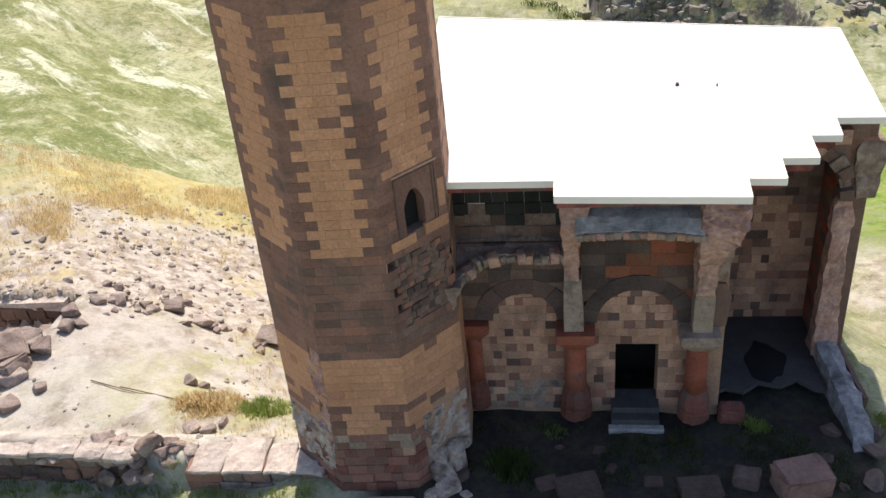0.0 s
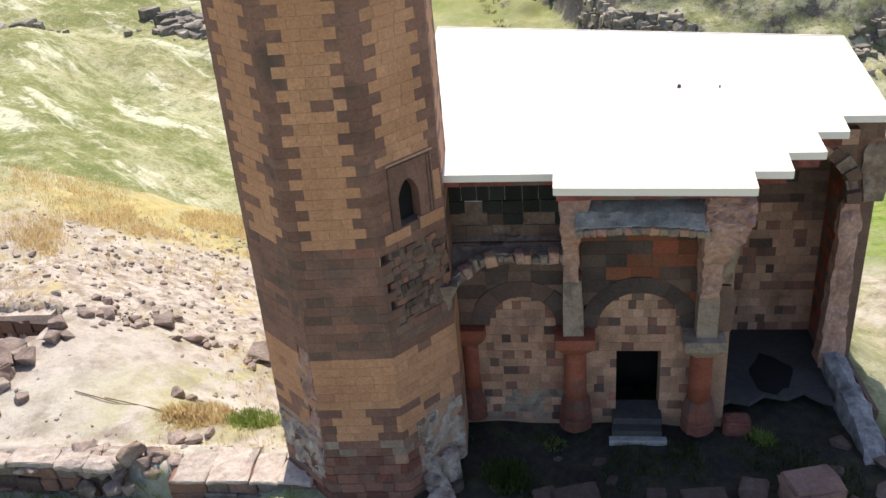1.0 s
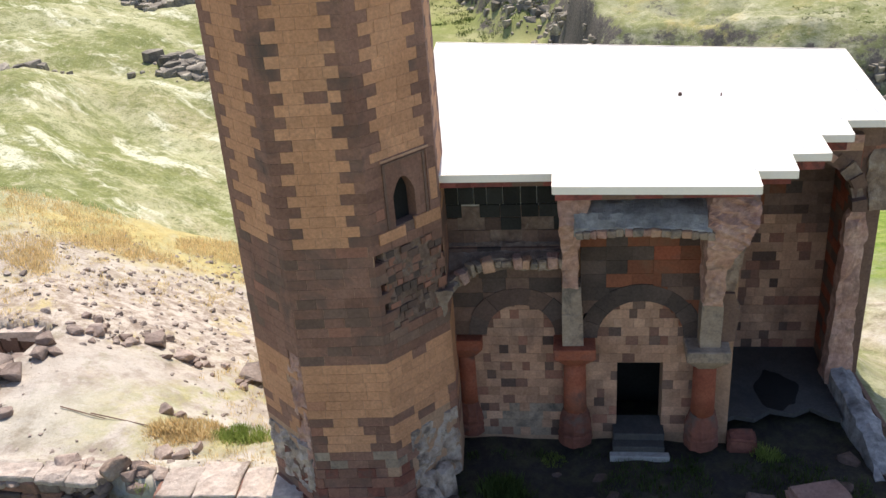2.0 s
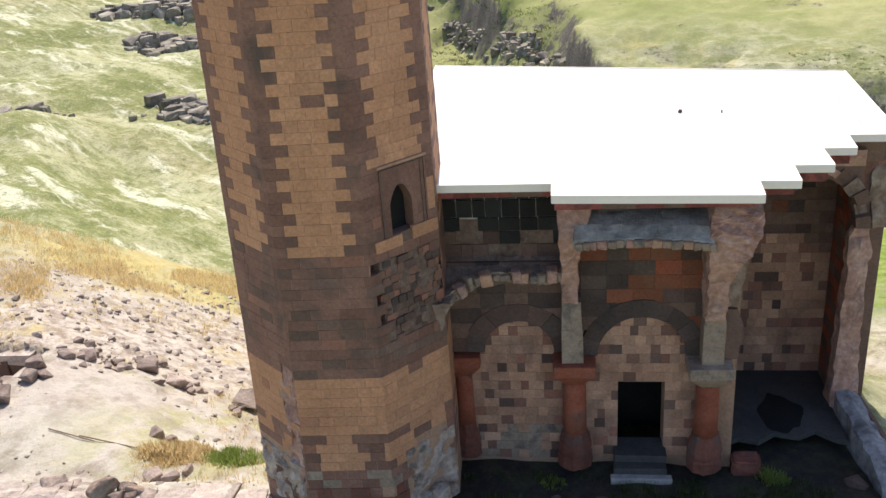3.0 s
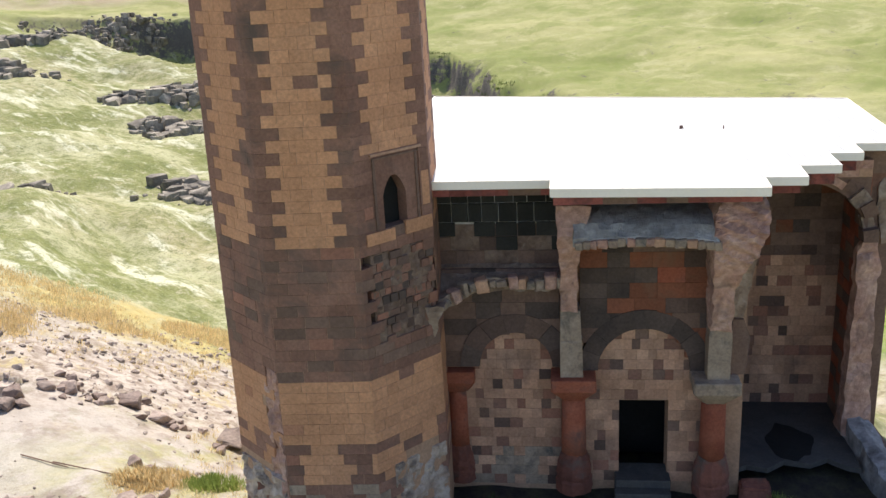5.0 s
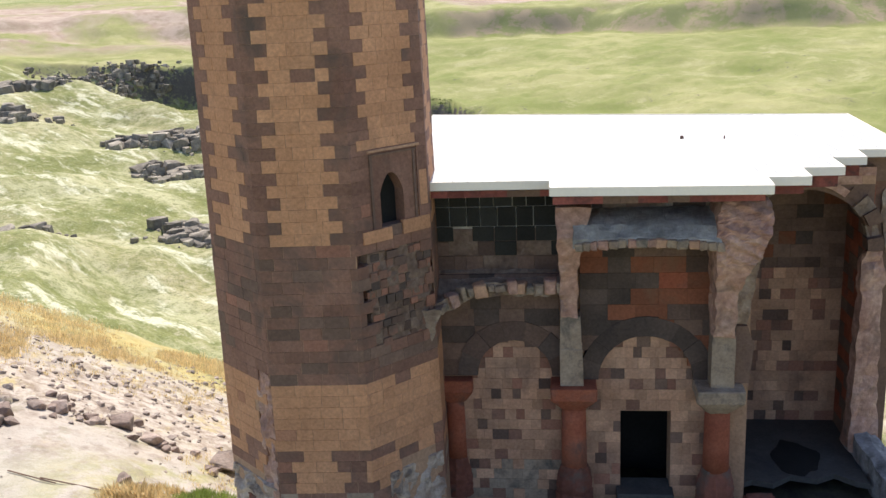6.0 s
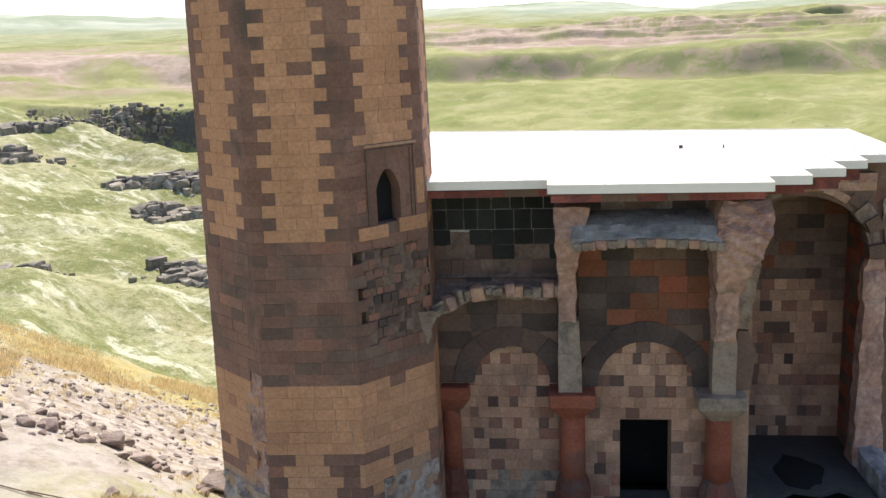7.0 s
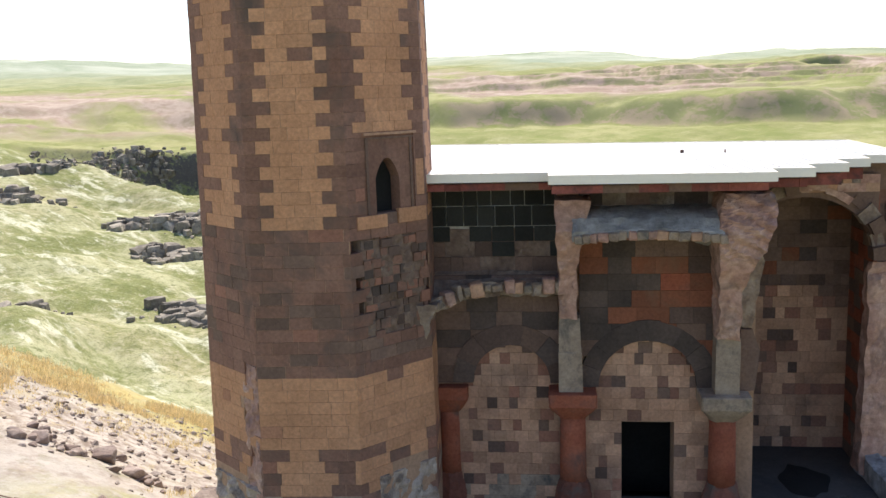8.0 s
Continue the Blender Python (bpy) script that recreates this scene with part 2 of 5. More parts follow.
def cliff_r(az):
    return 190 + 70 * smooth(4, -2, az) + 70 * smooth(-2, -8, az)


KNOTS = {}


def brow_r(x, y):
    """Distance at which the western shelf breaks off into the valley."""
    return 53.5 + 2.2 * noise.noise((x * 0.09, y * 0.09, 21.0)) + 0.8 * noise.noise((x * 0.4, y * 0.4, 22.0))


def shelf_z(x, y):
    """The western shelf: level by the path, falling away to the north-east, cut off at the brow."""
    p = -1.22 - 0.433 * (x + 20) - 0.38 * (y - 35)
    p = 0.6 - math.log1p(math.exp(min(30.0, (0.6 - p) * 2.4))) / 2.4 if p > -8 else p
    over = math.hypot(x, y) - brow_r(x, y)
    return p - (0.9 * over if over > 0 else 0.0) - 0.25 * smooth(-5, 0, over)


def ground_z(x, y):
    r = math.hypot(x, y)
    az = max(-50.0, min(40.0, math.degrees(math.atan2(x, y)))) if y > 0 else (-50.0 if x < 0 else 40.0)
    warp = (noise.noise((x * 0.011, y * 0.011, 3.1)) * 16 + noise.noise((x * 0.035, y * 0.035, 6.1)) * 9 + noise.noise((x * 0.12, y * 0.12, 4.1)) * 5) * smooth(90, 200, r) * (1 - 0.75 * smooth(420, 470, r)) + (noise.noise((x * 0.0095, y * 0.0095, 43.0)) * 62 + noise.noise((x * 0.03, y * 0.03, 45.0)) * 14) * smooth(430, 470, r) * smooth(760, 640, r) * smooth(-22, -14, az)
    key = round(max(az, -8.0), 2)
    if key not in KNOTS:
        KNOTS[key] = far_knots(key)
    w = smooth(-14, -20.5, az)                    # 1 on the western hillside
    z = profile(KNOTS[key], r + warp) if w < 1 else 0.0
    if w > 0:
        wkey = ("west", round(az, 1))
        if wkey not in KNOTS:
            KNOTS[wkey] = west_knots(wkey[1])
        jag = (noise.noise((x * 0.02, y * 0.02, 3.3)) * 16 + noise.noise((x * 0.06, y * 0.06, 9.7)) * 10) * smooth(560, 600, r) * smooth(730, 690, r)
        fold = noise.noise((x * 0.016 + y * 0.009, y * 0.02 - x * 0.011, 27.0)) * 5.0 + noise.noise((x * 0.05, y * 0.05, 28.0)) * 2.0
        z = z * (1 - w) + w * (profile(KNOTS[wkey], r + jag) + fold * smooth(130, 220, r) * smooth(600, 480, r))
    if 130 < r < 330 and az > -14:
        gully = smooth(-0.05, 0.12, noise.noise((x * 0.05, y * 0.03, 61.0))) * smooth(-14, -10, az)
        if gully > 0:
            z += (sum(profile(KNOTS[key], r + warp + d) for d in (-28, -20, -12, -4, 4, 12, 20, 28)) / 8 - z) * gully * 0.9
    if r < 120:
        west = smooth(-6.2, -8.6, x) * smooth(12, 15, y)
        if west > 0:
            shelf = shelf_z(x, y)
            shelf += (0.62 - shelf) * smooth(23.5, 20.5, y) * smooth(-17, -13, x)
            shelf += (1.0 - shelf) * smooth(20.2, 19.4, y)
            edge_y = 18.35 + 0.65 * smooth(-10.5, -12.5, x)
            shelf += (0.42 - 0.55 * smooth(-9.5, -11.5, x) - shelf) * smooth(edge_y + 0.25, edge_y - 0.25, y)          # below the ledge wall
            z = z * (1 - west) + (shelf if r < 56 else max(z, shelf)) * west
            if x < -18.2 and 24.9 < y < 28:
                z -= 1.3 * smooth(-18.2, -18.7, x) * smooth(24.9, 25.6, y) * smooth(27.75, 27.55, y + (x + 18.4) * -0.08)
        east = smooth(9.0, 11.5, x) if y > 10 else 0.0
        if east > 0:
            z = z * (1 - east) + (0.6 - 0.11 * max(0, y - 20) - 0.006 * max(0, y - 30) ** 2 if y < 70 else z) * east
    z += noise.noise((x * 0.004, y * 0.004, 7.7)) * 9 * smooth(650, 1400, r)
    z += noise.noise((x * 0.0016, y * 0.0016, 2.7)) * 22 * smooth(900, 2000, r)
    z += noise.noise((x * 0.03, y * 0.03, 1.3)) * 2.0 * smooth(100, 160, r)
    z += noise.noise((x * 0.11, y * 0.11, 5.3)) * (0.45 * smooth(24, 60, r) + 0.5 * smooth(90, 200, r))
    z += noise.noise((x * 0.35, y * 0.35, 8.3)) * 0.75 * smooth(100, 180, r) * smooth(460, 400, r)
    z += noise.noise((x * 0.02, y * 0.02, 18.3)) * 4.0 * smooth(520, 560, r)
    if 560 < r < 800 and az > -20:
        # stepped quarry benches
        q = smooth(560, 600, r) * smooth(800, 740, r) * smooth(0.05, 0.3, noise.noise((x * 0.006, y * 0.006, 12.0)) + 0.15)
        st = 3.4
        f = z / st - math.floor(z / st)
        z += q * st * (smooth(0.35, 0.65, f) - f)
    if r < 60:
        z += noise.noise((x * 0.45, y * 0.45, 2.3)) * 0.16
        z += noise.noise((x * 1.6, y * 1.6, 9.3)) * 0.06
    # an open pit in the quarry
    if 640 < r < 780:
        z += 4 * smooth(660, 690, r) * smooth(780, 720, r) * math.exp(-((az - 15.1) / 3.0) ** 2)
    px, py = 672 * math.sin(radians(15.1)), 672 * math.cos(radians(15.1))
    pd = math.hypot((x - px) / 1.3, y - py) / 0.7
    if pd < 24:
        z -= 12 * (1 - smooth(9, 20, pd))
    return z


def build_ground():
    azs, rs = [], []
    a = -180.0
    while a < 180:
        azs.append(a)
        a += 0.3 if -48 <= a < 34 else 4.0
    r = 1.5
    while r < 4600:
        rs.append(r)
        r += 0.2 if 16 < r < 30 else 2.2 if 480 < r < 760 else max(0.3, r * 0.0085)
    verts = [(0, 0, ground_z(0, 0.01))]
    na = len(azs)
    for r in rs:
        for a in azs:
            x, y = r * math.sin(radians(a)), r * math.cos(radians(a))
            verts.append((x, y, ground_z(x, y)))
    faces = [(0, 1 + i, 1 + (i + 1) % na) for i in range(na)]
    for j in range(len(rs) - 1):
        b = 1 + j * na
        for i in range(na):
            k = (i + 1) % na
            faces.append((b + i, b + na + i, b + na + k, b + k))
    me = bpy.data.meshes.new("ground")
    me.from_pydata(verts, [], faces)
    me.materials.append(GROUND)
    for p in me.polygons:
        p.use_smooth = True
    me.update()
    ob = new("ground", me)
    return tagged(ob, "dry grass hillside with bare pale earth and a green gorge behind", "ground", kind="structure")


def ground_material():
    m = bpy.data.materials.new("steppe_ground")
    m.use_nodes = True
    nt = m.node_tree
    N, L = nt.nodes, nt.links
    b = N["Principled BSDF"]
    b.inputs["Roughness"].default_value, b.inputs["Specular IOR Level"].default_value = 0.95, 0.1
    geo = N.new("ShaderNodeNewGeometry")
    pos = geo.outputs["Position"]

    def noise_tex(scale, detail=6, rough=0.6, distort=0.0, stretch=None):
        n = N.new("ShaderNodeTexNoise")
        n.inputs["Scale"].default_value, n.inputs["Detail"].default_value = scale, detail
        n.inputs["Roughness"].default_value, n.inputs["Distortion"].default_value = rough, distort
        if stretch:
            mp = N.new("ShaderNodeMapping")
            mp.inputs["Scale"].default_value = stretch
            L.new(pos, mp.inputs["Vector"])
            L.new(mp.outputs[0], n.inputs["Vector"])
        else:
            L.new(pos, n.inputs["Vector"])
        return n.outputs["Fac"]

    def span(v, a, b_, lo=0.0, hi=1.0):
        r = N.new("ShaderNodeMapRange")
        r.inputs["From Min"].default_value, r.inputs["From Max"].default_value = a, b_
        r.inputs["To Min"].default_value, r.inputs["To Max"].default_value = lo, hi
        L.new(v, r.inputs["Value"])
        return r.outputs["Result"]

    def math_(op, a, b_):
        n = N.new("ShaderNodeMath")
        n.operation = op
        for i, v in enumerate((a, b_)):
            if isinstance(v, (int, float)):
                n.inputs[i].default_value = v
            else:
                L.new(v, n.inputs[i])
        return n.outputs[0]

    def mix(f, a, b_, mode="MIX"):
        n = N.new("ShaderNodeMix")
        n.data_type, n.blend_type = "RGBA", mode
        for key, v in (("Factor", f), ("A", a), ("B", b_)):
            if isinstance(v, (int, float)):
                n.inputs[key].default_value = v
            elif isinstance(v, tuple):
                n.inputs[key].default_value = (*v, 1)
            else:
                L.new(v, n.inputs[key])
        return n.outputs["Result"]

    sep = N.new("ShaderNodeSeparateXYZ")
    L.new(pos, sep.inputs[0])
    X, Y = sep.outputs[0], sep.outputs[1]
    mid = noise_tex(0.22, 6, 0.65, 0.3)
    tuft = noise_tex(1.7, 6, 0.75)
    fine = noise_tex(11, 5, 0.75)
    streak = noise_tex(0.12, 9, 0.76, 0.1, (0.8, 0.5, 3.0))
    tuftm = noise_tex(0.28, 9, 0.82, 0.0)
    patch = noise_tex(0.5, 8, 0.78, 0.1, (1.0, 0.6, 1.5))
    # distance from the court, along the ground
    rr = N.new("ShaderNodeVectorMath")
    rr.operation = "LENGTH"
    flat = N.new("ShaderNodeVectorMath")
    flat.operation = "MULTIPLY"
    flat.inputs[1].default_value = (1, 1, 0)
    L.new(pos, flat.inputs[0])
    L.new(flat.outputs[0], rr.inputs[0])
    away = math_("MULTIPLY", rr.outputs["Value"], span(X, -45, -110, 1.0, 0.70))     # the western land lies farther off
    R = math_("ADD", away, span(noise_tex(0.16, 5, 0.6), 0.3, 0.7, -5, 5))
    green = mix(span(mid, 0.35, 0.68), (0.18, 0.205, 0.085), (0.29, 0.295, 0.145))
    straw = mix(span(tuft, 0.3, 0.7), (0.40, 0.315, 0.12), (0.55, 0.465, 0.22))
    pale = mix(span(tuft, 0.3, 0.7), (0.40, 0.395, 0.265), (0.54, 0.52, 0.39))
    grass = mix(span(streak, 0.46, 0.62), green, pale)
    grass = mix(span(noise_tex(0.06, 6, 0.7, 0.2), 0.56, 0.70), grass, straw)
    # swaths of pale feather grass combed down the western flank
    def swath(scale, along, across, seed):
        mp = N.new("ShaderNodeMapping")
        mp.inputs["Rotation"].default_value = (0, 0, radians(33))
        mp.inputs["Location"].default_value = (seed, seed, 0)
        L.new(pos, mp.inputs["Vector"])
        sc = N.new("ShaderNodeVectorMath")
        sc.operation = "MULTIPLY"
        sc.inputs[1].default_value = (along, across, 0.5)
        L.new(mp.outputs[0], sc.inputs[0])
        n = N.new("ShaderNodeTexNoise")
        n.inputs["Scale"].default_value, n.inputs["Detail"].default_value = scale, 8
        n.inputs["Roughness"].default_value, n.inputs["Distortion"].default_value = 0.68, 0.25
        L.new(sc.outputs[0], n.inputs["Vector"])
        return n.outputs["Fac"]
    flank = math_("MULTIPLY", span(X, -35, -60), span(rr.outputs["Value"], 90, 130))
    lush = mix(span(mid, 0.35, 0.68), (0.165, 0.195, 0.065), (0.26, 0.27, 0.105))
    sward = mix(math_("MULTIPLY", span(swath(0.05, 0.45, 1.0, 3.0), 0.47, 0.57), 0.85), lush, (0.46, 0.455, 0.27))
    sward = mix(math_("MULTIPLY", span(swath(0.022, 0.5, 1.0, 11.0), 0.47, 0.60), 0.8), sward, mix(span(patch, 0.4, 0.6), (0.33, 0.315, 0.14), (0.47, 0.42, 0.28)))
    sward = mix(math_("MULTIPLY", span(swath(0.11, 0.3, 1.0, 7.0), 0.54, 0.60), 0.9), sward, (0.64, 0.64, 0.47))
    sward = mix(math_("MULTIPLY", span(tuftm, 0.52, 0.60), 0.5), sward, (0.16, 0.185, 0.07))
    sward = mix(math_("MULTIPLY", span(tuft, 0.53, 0.64), 0.45), sward, (0.15, 0.17, 0.075))
    grass = mix(flank, grass, sward)
    earth = mix(span(mid, 0.3, 0.7), (0.44, 0.395, 0.335), (0.64, 0.60, 0.535))
    earth = mix(math_("MULTIPLY", span(noise_tex(0.4, 8, 0.74, 0.3), 0.50, 0.62), 0.65), earth, (0.35, 0.305, 0.25))
    earth = mix(math_("MULTIPLY", span(noise_tex(0.7, 7, 0.72), 0.50, 0.64), 0.7), earth, (0.26, 0.21, 0.17))
    earth = mix(span(fine, 0.52, 0.72), earth, (0.24, 0.20, 0.17))
    edge = math_("ADD", rr.outputs["Value"], span(noise_tex(0.16, 6, 0.66), 0.3, 0.7, -4.5, 4.5))
    west = span(X, -5.5, -7.0)
    straw_band = math_("MULTIPLY", math_("MULTIPLY", span(edge, 35, 42), span(edge, 66, 58)), span(math_("ADD", X, math_("MULTIPLY", mid, 12.0)), -23.5, -19.5))
    bare = math_("MULTIPLY", math_("MULTIPLY", span(edge, 47, 41), west), span(Y, 17.9, 18.8))
    bare = math_("MULTIPLY", bare, math_("MAXIMUM", span(math_("ADD", mid, math_("MULTIPLY", tuft, 0.5)), 0.92, 0.74), span(edge, 33, 29, 0.0, 0.8)))
    scree = math_("MULTIPLY", math_("MULTIPLY", span(edge, 29, 33), span(edge, 44, 38)), span(X, -26, -21))
    grass = mix(math_("MULTIPLY", span(tuftm, 0.53, 0.60), 0.65), grass, (0.15, 0.165, 0.06))
    grass = mix(math_("MULTIPLY", span(tuftm, 0.46, 0.40), 0.6), grass, (0.54, 0.50, 0.35))
    grass = mix(math_("MULTIPLY", span(patch, 0.40, 0.32), 0.55), grass, (0.47, 0.43, 0.31))
    grass = mix(math_("MULTIPLY", span(tuft, 0.53, 0.62), 0.5), grass, (0.13, 0.145, 0.065))
    grass = mix(math_("MULTIPLY", span(tuft, 0.44, 0.36), 0.45), grass, (0.52, 0.49, 0.36))
    # open plain beyond the gorge: smoother, paler green
    plain = mix(span(noise_tex(0.018, 7, 0.65, 0.4), 0.38, 0.64), (0.23, 0.255, 0.09), (0.38, 0.37, 0.175))
    plain = mix(math_("MULTIPLY", span(patch, 0.52, 0.66), 0.35), plain, (0.37, 0.34, 0.19))
    coarse = noise_tex(0.05, 9, 0.78, 0.2)
    plain = mix(math_("MULTIPLY", span(coarse, 0.50, 0.60), 0.55), plain, (0.19, 0.235, 0.065))
    plain = mix(math_("MULTIPLY", span(coarse, 0.46, 0.38), 0.55), plain, (0.44, 0.42, 0.235))
    grass = mix(math_("MULTIPLY", span(R, 190, 240), span(X, -80, -60)), grass, plain)
    grass = mix(span(R, 430, 480), grass, plain)
    spoil = mix(span(coarse, 0.42, 0.58), (0.35, 0.26, 0.205), (0.49, 0.40, 0.325))
    qn = math_("MULTIPLY", math_("MULTIPLY", span(away, 500, 530), span(away, 820, 700)), span(noise_tex(0.011, 5, 0.6, 0.6), 0.40, 0.52))
    grass = mix(qn, grass, spoil)
    slope_q = N.new("ShaderNodeSeparateXYZ")
    L.new(geo.outputs["Normal"], slope_q.inputs[0])
    far_q = math_("MULTIPLY", span(away, 455, 475), span(away, 900, 780))
    cut = math_("ADD", slope_q.outputs[2], span(noise_tex(0.09, 7, 0.75), 0.3, 0.7, -0.07, 0.07))
    grass = mix(math_("MULTIPLY", math_("MULTIPLY", span(cut, 0.965, 0.90), far_q), span(X, -110, -40, 0.25, 0.75)), grass, mix(span(coarse, 0.47, 0.56), (0.23, 0.25, 0.11), (0.41, 0.31, 0.24)))
    # distant haze painted into the hills: paler, bluer colours with distance
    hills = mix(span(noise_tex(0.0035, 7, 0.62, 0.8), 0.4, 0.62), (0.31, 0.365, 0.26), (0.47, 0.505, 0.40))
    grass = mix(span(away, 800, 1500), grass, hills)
    straw_band = math_("MULTIPLY", straw_band, span(math_("ADD", patch, math_("MULTIPLY", tuftm, 0.6)), 0.66, 0.88, 0.25, 1.0))
    col = mix(straw_band, grass, straw)
    col = mix(bare, col, earth)
    turf = math_("MULTIPLY", math_("MULTIPLY", span(X, -15.5, -11.0), span(Y, 19.6, 21.0)), span(edge, 36, 31))
    turf = math_("MULTIPLY", math_("MULTIPLY", turf, west), span(math_("ADD", tuftm, math_("MULTIPLY", mid, 0.7)), 0.78, 0.92))
    col = mix(turf, col, mix(span(tuft, 0.42, 0.58), (0.24, 0.255, 0.085), (0.44, 0.40, 0.185)))
    stony = mix(span(tuft, 0.42, 0.60), (0.54, 0.475, 0.40), (0.27, 0.21, 0.165))
    stony = mix(span(patch, 0.46, 0.36, 0.0, 0.8), stony, straw)
    col = mix(math_("MULTIPLY", scree, span(mid, 0.30, 0.46, 0.35, 0.95)), col, stony)
    dry_east = math_("MULTIPLY", span(X, 9.5, 11.0), math_("MULTIPLY", span(R, 22, 26), span(R, 38, 32)))
    dry_east = math_("MULTIPLY", dry_east, span(tuftm, 0.46, 0.60, 0.0, 0.8))
    col = mix(dry_east, col, mix(span(mid, 0.4, 0.6), straw, earth))
    lush_east = math_("MULTIPLY", math_("MULTIPLY", span(X, 9.5, 11.0), span(Y, 31, 34)), span(Y, 75, 58))
    col = mix(math_("MULTIPLY", lush_east, span(tuftm, 0.36, 0.5, 0.55, 1.0)), col, mix(span(tuft, 0.4, 0.6), (0.12, 0.19, 0.03), (0.22, 0.29, 0.06)))
    # dark court soil; part of the building's shade sits in this colour
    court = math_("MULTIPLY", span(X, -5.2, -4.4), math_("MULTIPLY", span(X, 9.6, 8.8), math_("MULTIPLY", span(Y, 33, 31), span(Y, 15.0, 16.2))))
    shaded_soil = mix(span(tuft, 0.42, 0.62), (0.045, 0.040, 0.037), (0.075, 0.07, 0.045))
    col = mix(court, col, shaded_soil)
    # steep ground shows dark basalt
    nz = N.new("ShaderNodeSeparateXYZ")
    L.new(geo.outputs["Normal"], nz.inputs[0])
    steep = math_("ADD", nz.outputs[2], span(noise_tex(0.13, 8, 0.8), 0.3, 0.7, -0.42, 0.42))
    steep = math_("ADD", steep, span(noise_tex(0.35, 7, 0.75), 0.42, 0.66, 0.0, 0.35))
    rock = mix(span(tuft, 0.3, 0.7), (0.065, 0.061, 0.056), (0.20, 0.175, 0.15))
    col = mix(math_("MULTIPLY", math_("MULTIPLY", span(steep, 0.86, 0.66), span(R, 100, 140)), math_("MULTIPLY", math_("MAXIMUM", span(R, 410, 400), math_("MULTIPLY", span(R, 492, 484), span(X, -60, -90))), math_("MAXIMUM", span(R, 335, 350), span(X, -60, -45)))), col, rock)
    grain = span(fine, 0.25, 0.75, 0.75, 1.22)
    gv = N.new("ShaderNodeMix")
    gv.data_type, gv.blend_type = "RGBA", "MULTIPLY"
    gv.inputs["Factor"].default_value = 1.0
    L.new(col, gv.inputs["A"])
    L.new(grain, gv.inputs["B"])
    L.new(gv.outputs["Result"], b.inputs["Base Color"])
    bp = N.new("ShaderNodeBump")
    bp.inputs["Strength"].default_value, bp.inputs["Distance"].default_value = 0.6, 0.12
    L.new(math_("ADD", tuft, math_("MULTIPLY", fine, 0.35)), bp.inputs["Height"])
    L.new(bp.outputs["Normal"], b.inputs["Normal"])
    return m


GROUND = ground_material()
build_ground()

# ---- minaret ----
TX, TY, TROT = -4.64, 20.26, 3.5
COURSE = 0.255


def tower_radius(z):
    return 2.71 - 0.0105 * (z - 3.0) if z < 16 else 2.57


def tower_corner(i, R):
    """Corner i of the octagon: 0 and 1 end the front face, going round to the east."""
    a = radians(-112.5 + TROT + 45 * i)
    return Vector((TX + R * math.cos(a), TY + R * math.sin(a)))


def tower_point(face, u, z, out=0.0):
    """A point u (0..1) along a face of the octagon, pushed out of it."""
    R = tower_radius(z)
    a, b = tower_corner(face, R), tower_corner(face + 1, R)
    d = (b - a).normalized()
    p = a.lerp(b, u) + Vector((d.y, -d.x)) * out
    return Vector((p.x, p.y, z))


def tower_block(s0, s1, z0, z1, proud, depth=0.42):
    """A dressed stone from s0 to s1 along the octagon's outline (face + fraction), turning the corner where it meets one."""
    stops = [s0] + [k for k in range(math.ceil(s0 + 1e-6), math.floor(s1 - 1e-6) + 1)] + [s1]
    def ring(out, z, inset):
        pts = []
        for n, s in enumerate(stops):
            s_ = s + (inset if n == 0 else -inset if n == len(stops) - 1 else 0)
            fl = math.floor(s_ + 1e-9)
            if 0 < n < len(stops) - 1:
                R = tower_radius(z) + out / 0.924
                c = tower_corner(s, R)
                pts.append((c.x, c.y, z))
            else:
                if n == len(stops) - 1 and s_ - fl < 1e-6:
                    fl, fr = fl - 1, 1.0
                else:
                    fr = s_ - fl
                p = tower_point(fl, fr, z, out)
                pts.append(tuple(p))
        return pts
    g = 0.0010
    e = 0.005
    rows = [ring(proud - depth, z0 + 0.0015, g), ring(proud - e, z0 + 0.0015, g), ring(proud, z0 + 0.0015 + e, g + 0.0022), ring(proud, z1 - 0.0015 - e, g + 0.0022), ring(proud - e, z1 - 0.0015, g), ring(proud - depth, z1 - 0.0015, g)]
    n = len(stops)
    verts = [v for r in rows for v in r]
    faces = [(j * n + i, j * n + i + 1, (j + 1) * n + i + 1, (j + 1) * n + i) for j in range(5) for i in range(n - 1)]
    faces += [tuple(j * n for j in range(6)), tuple(j * n + n - 1 for j in range(5, -1, -1))]
    return verts, faces


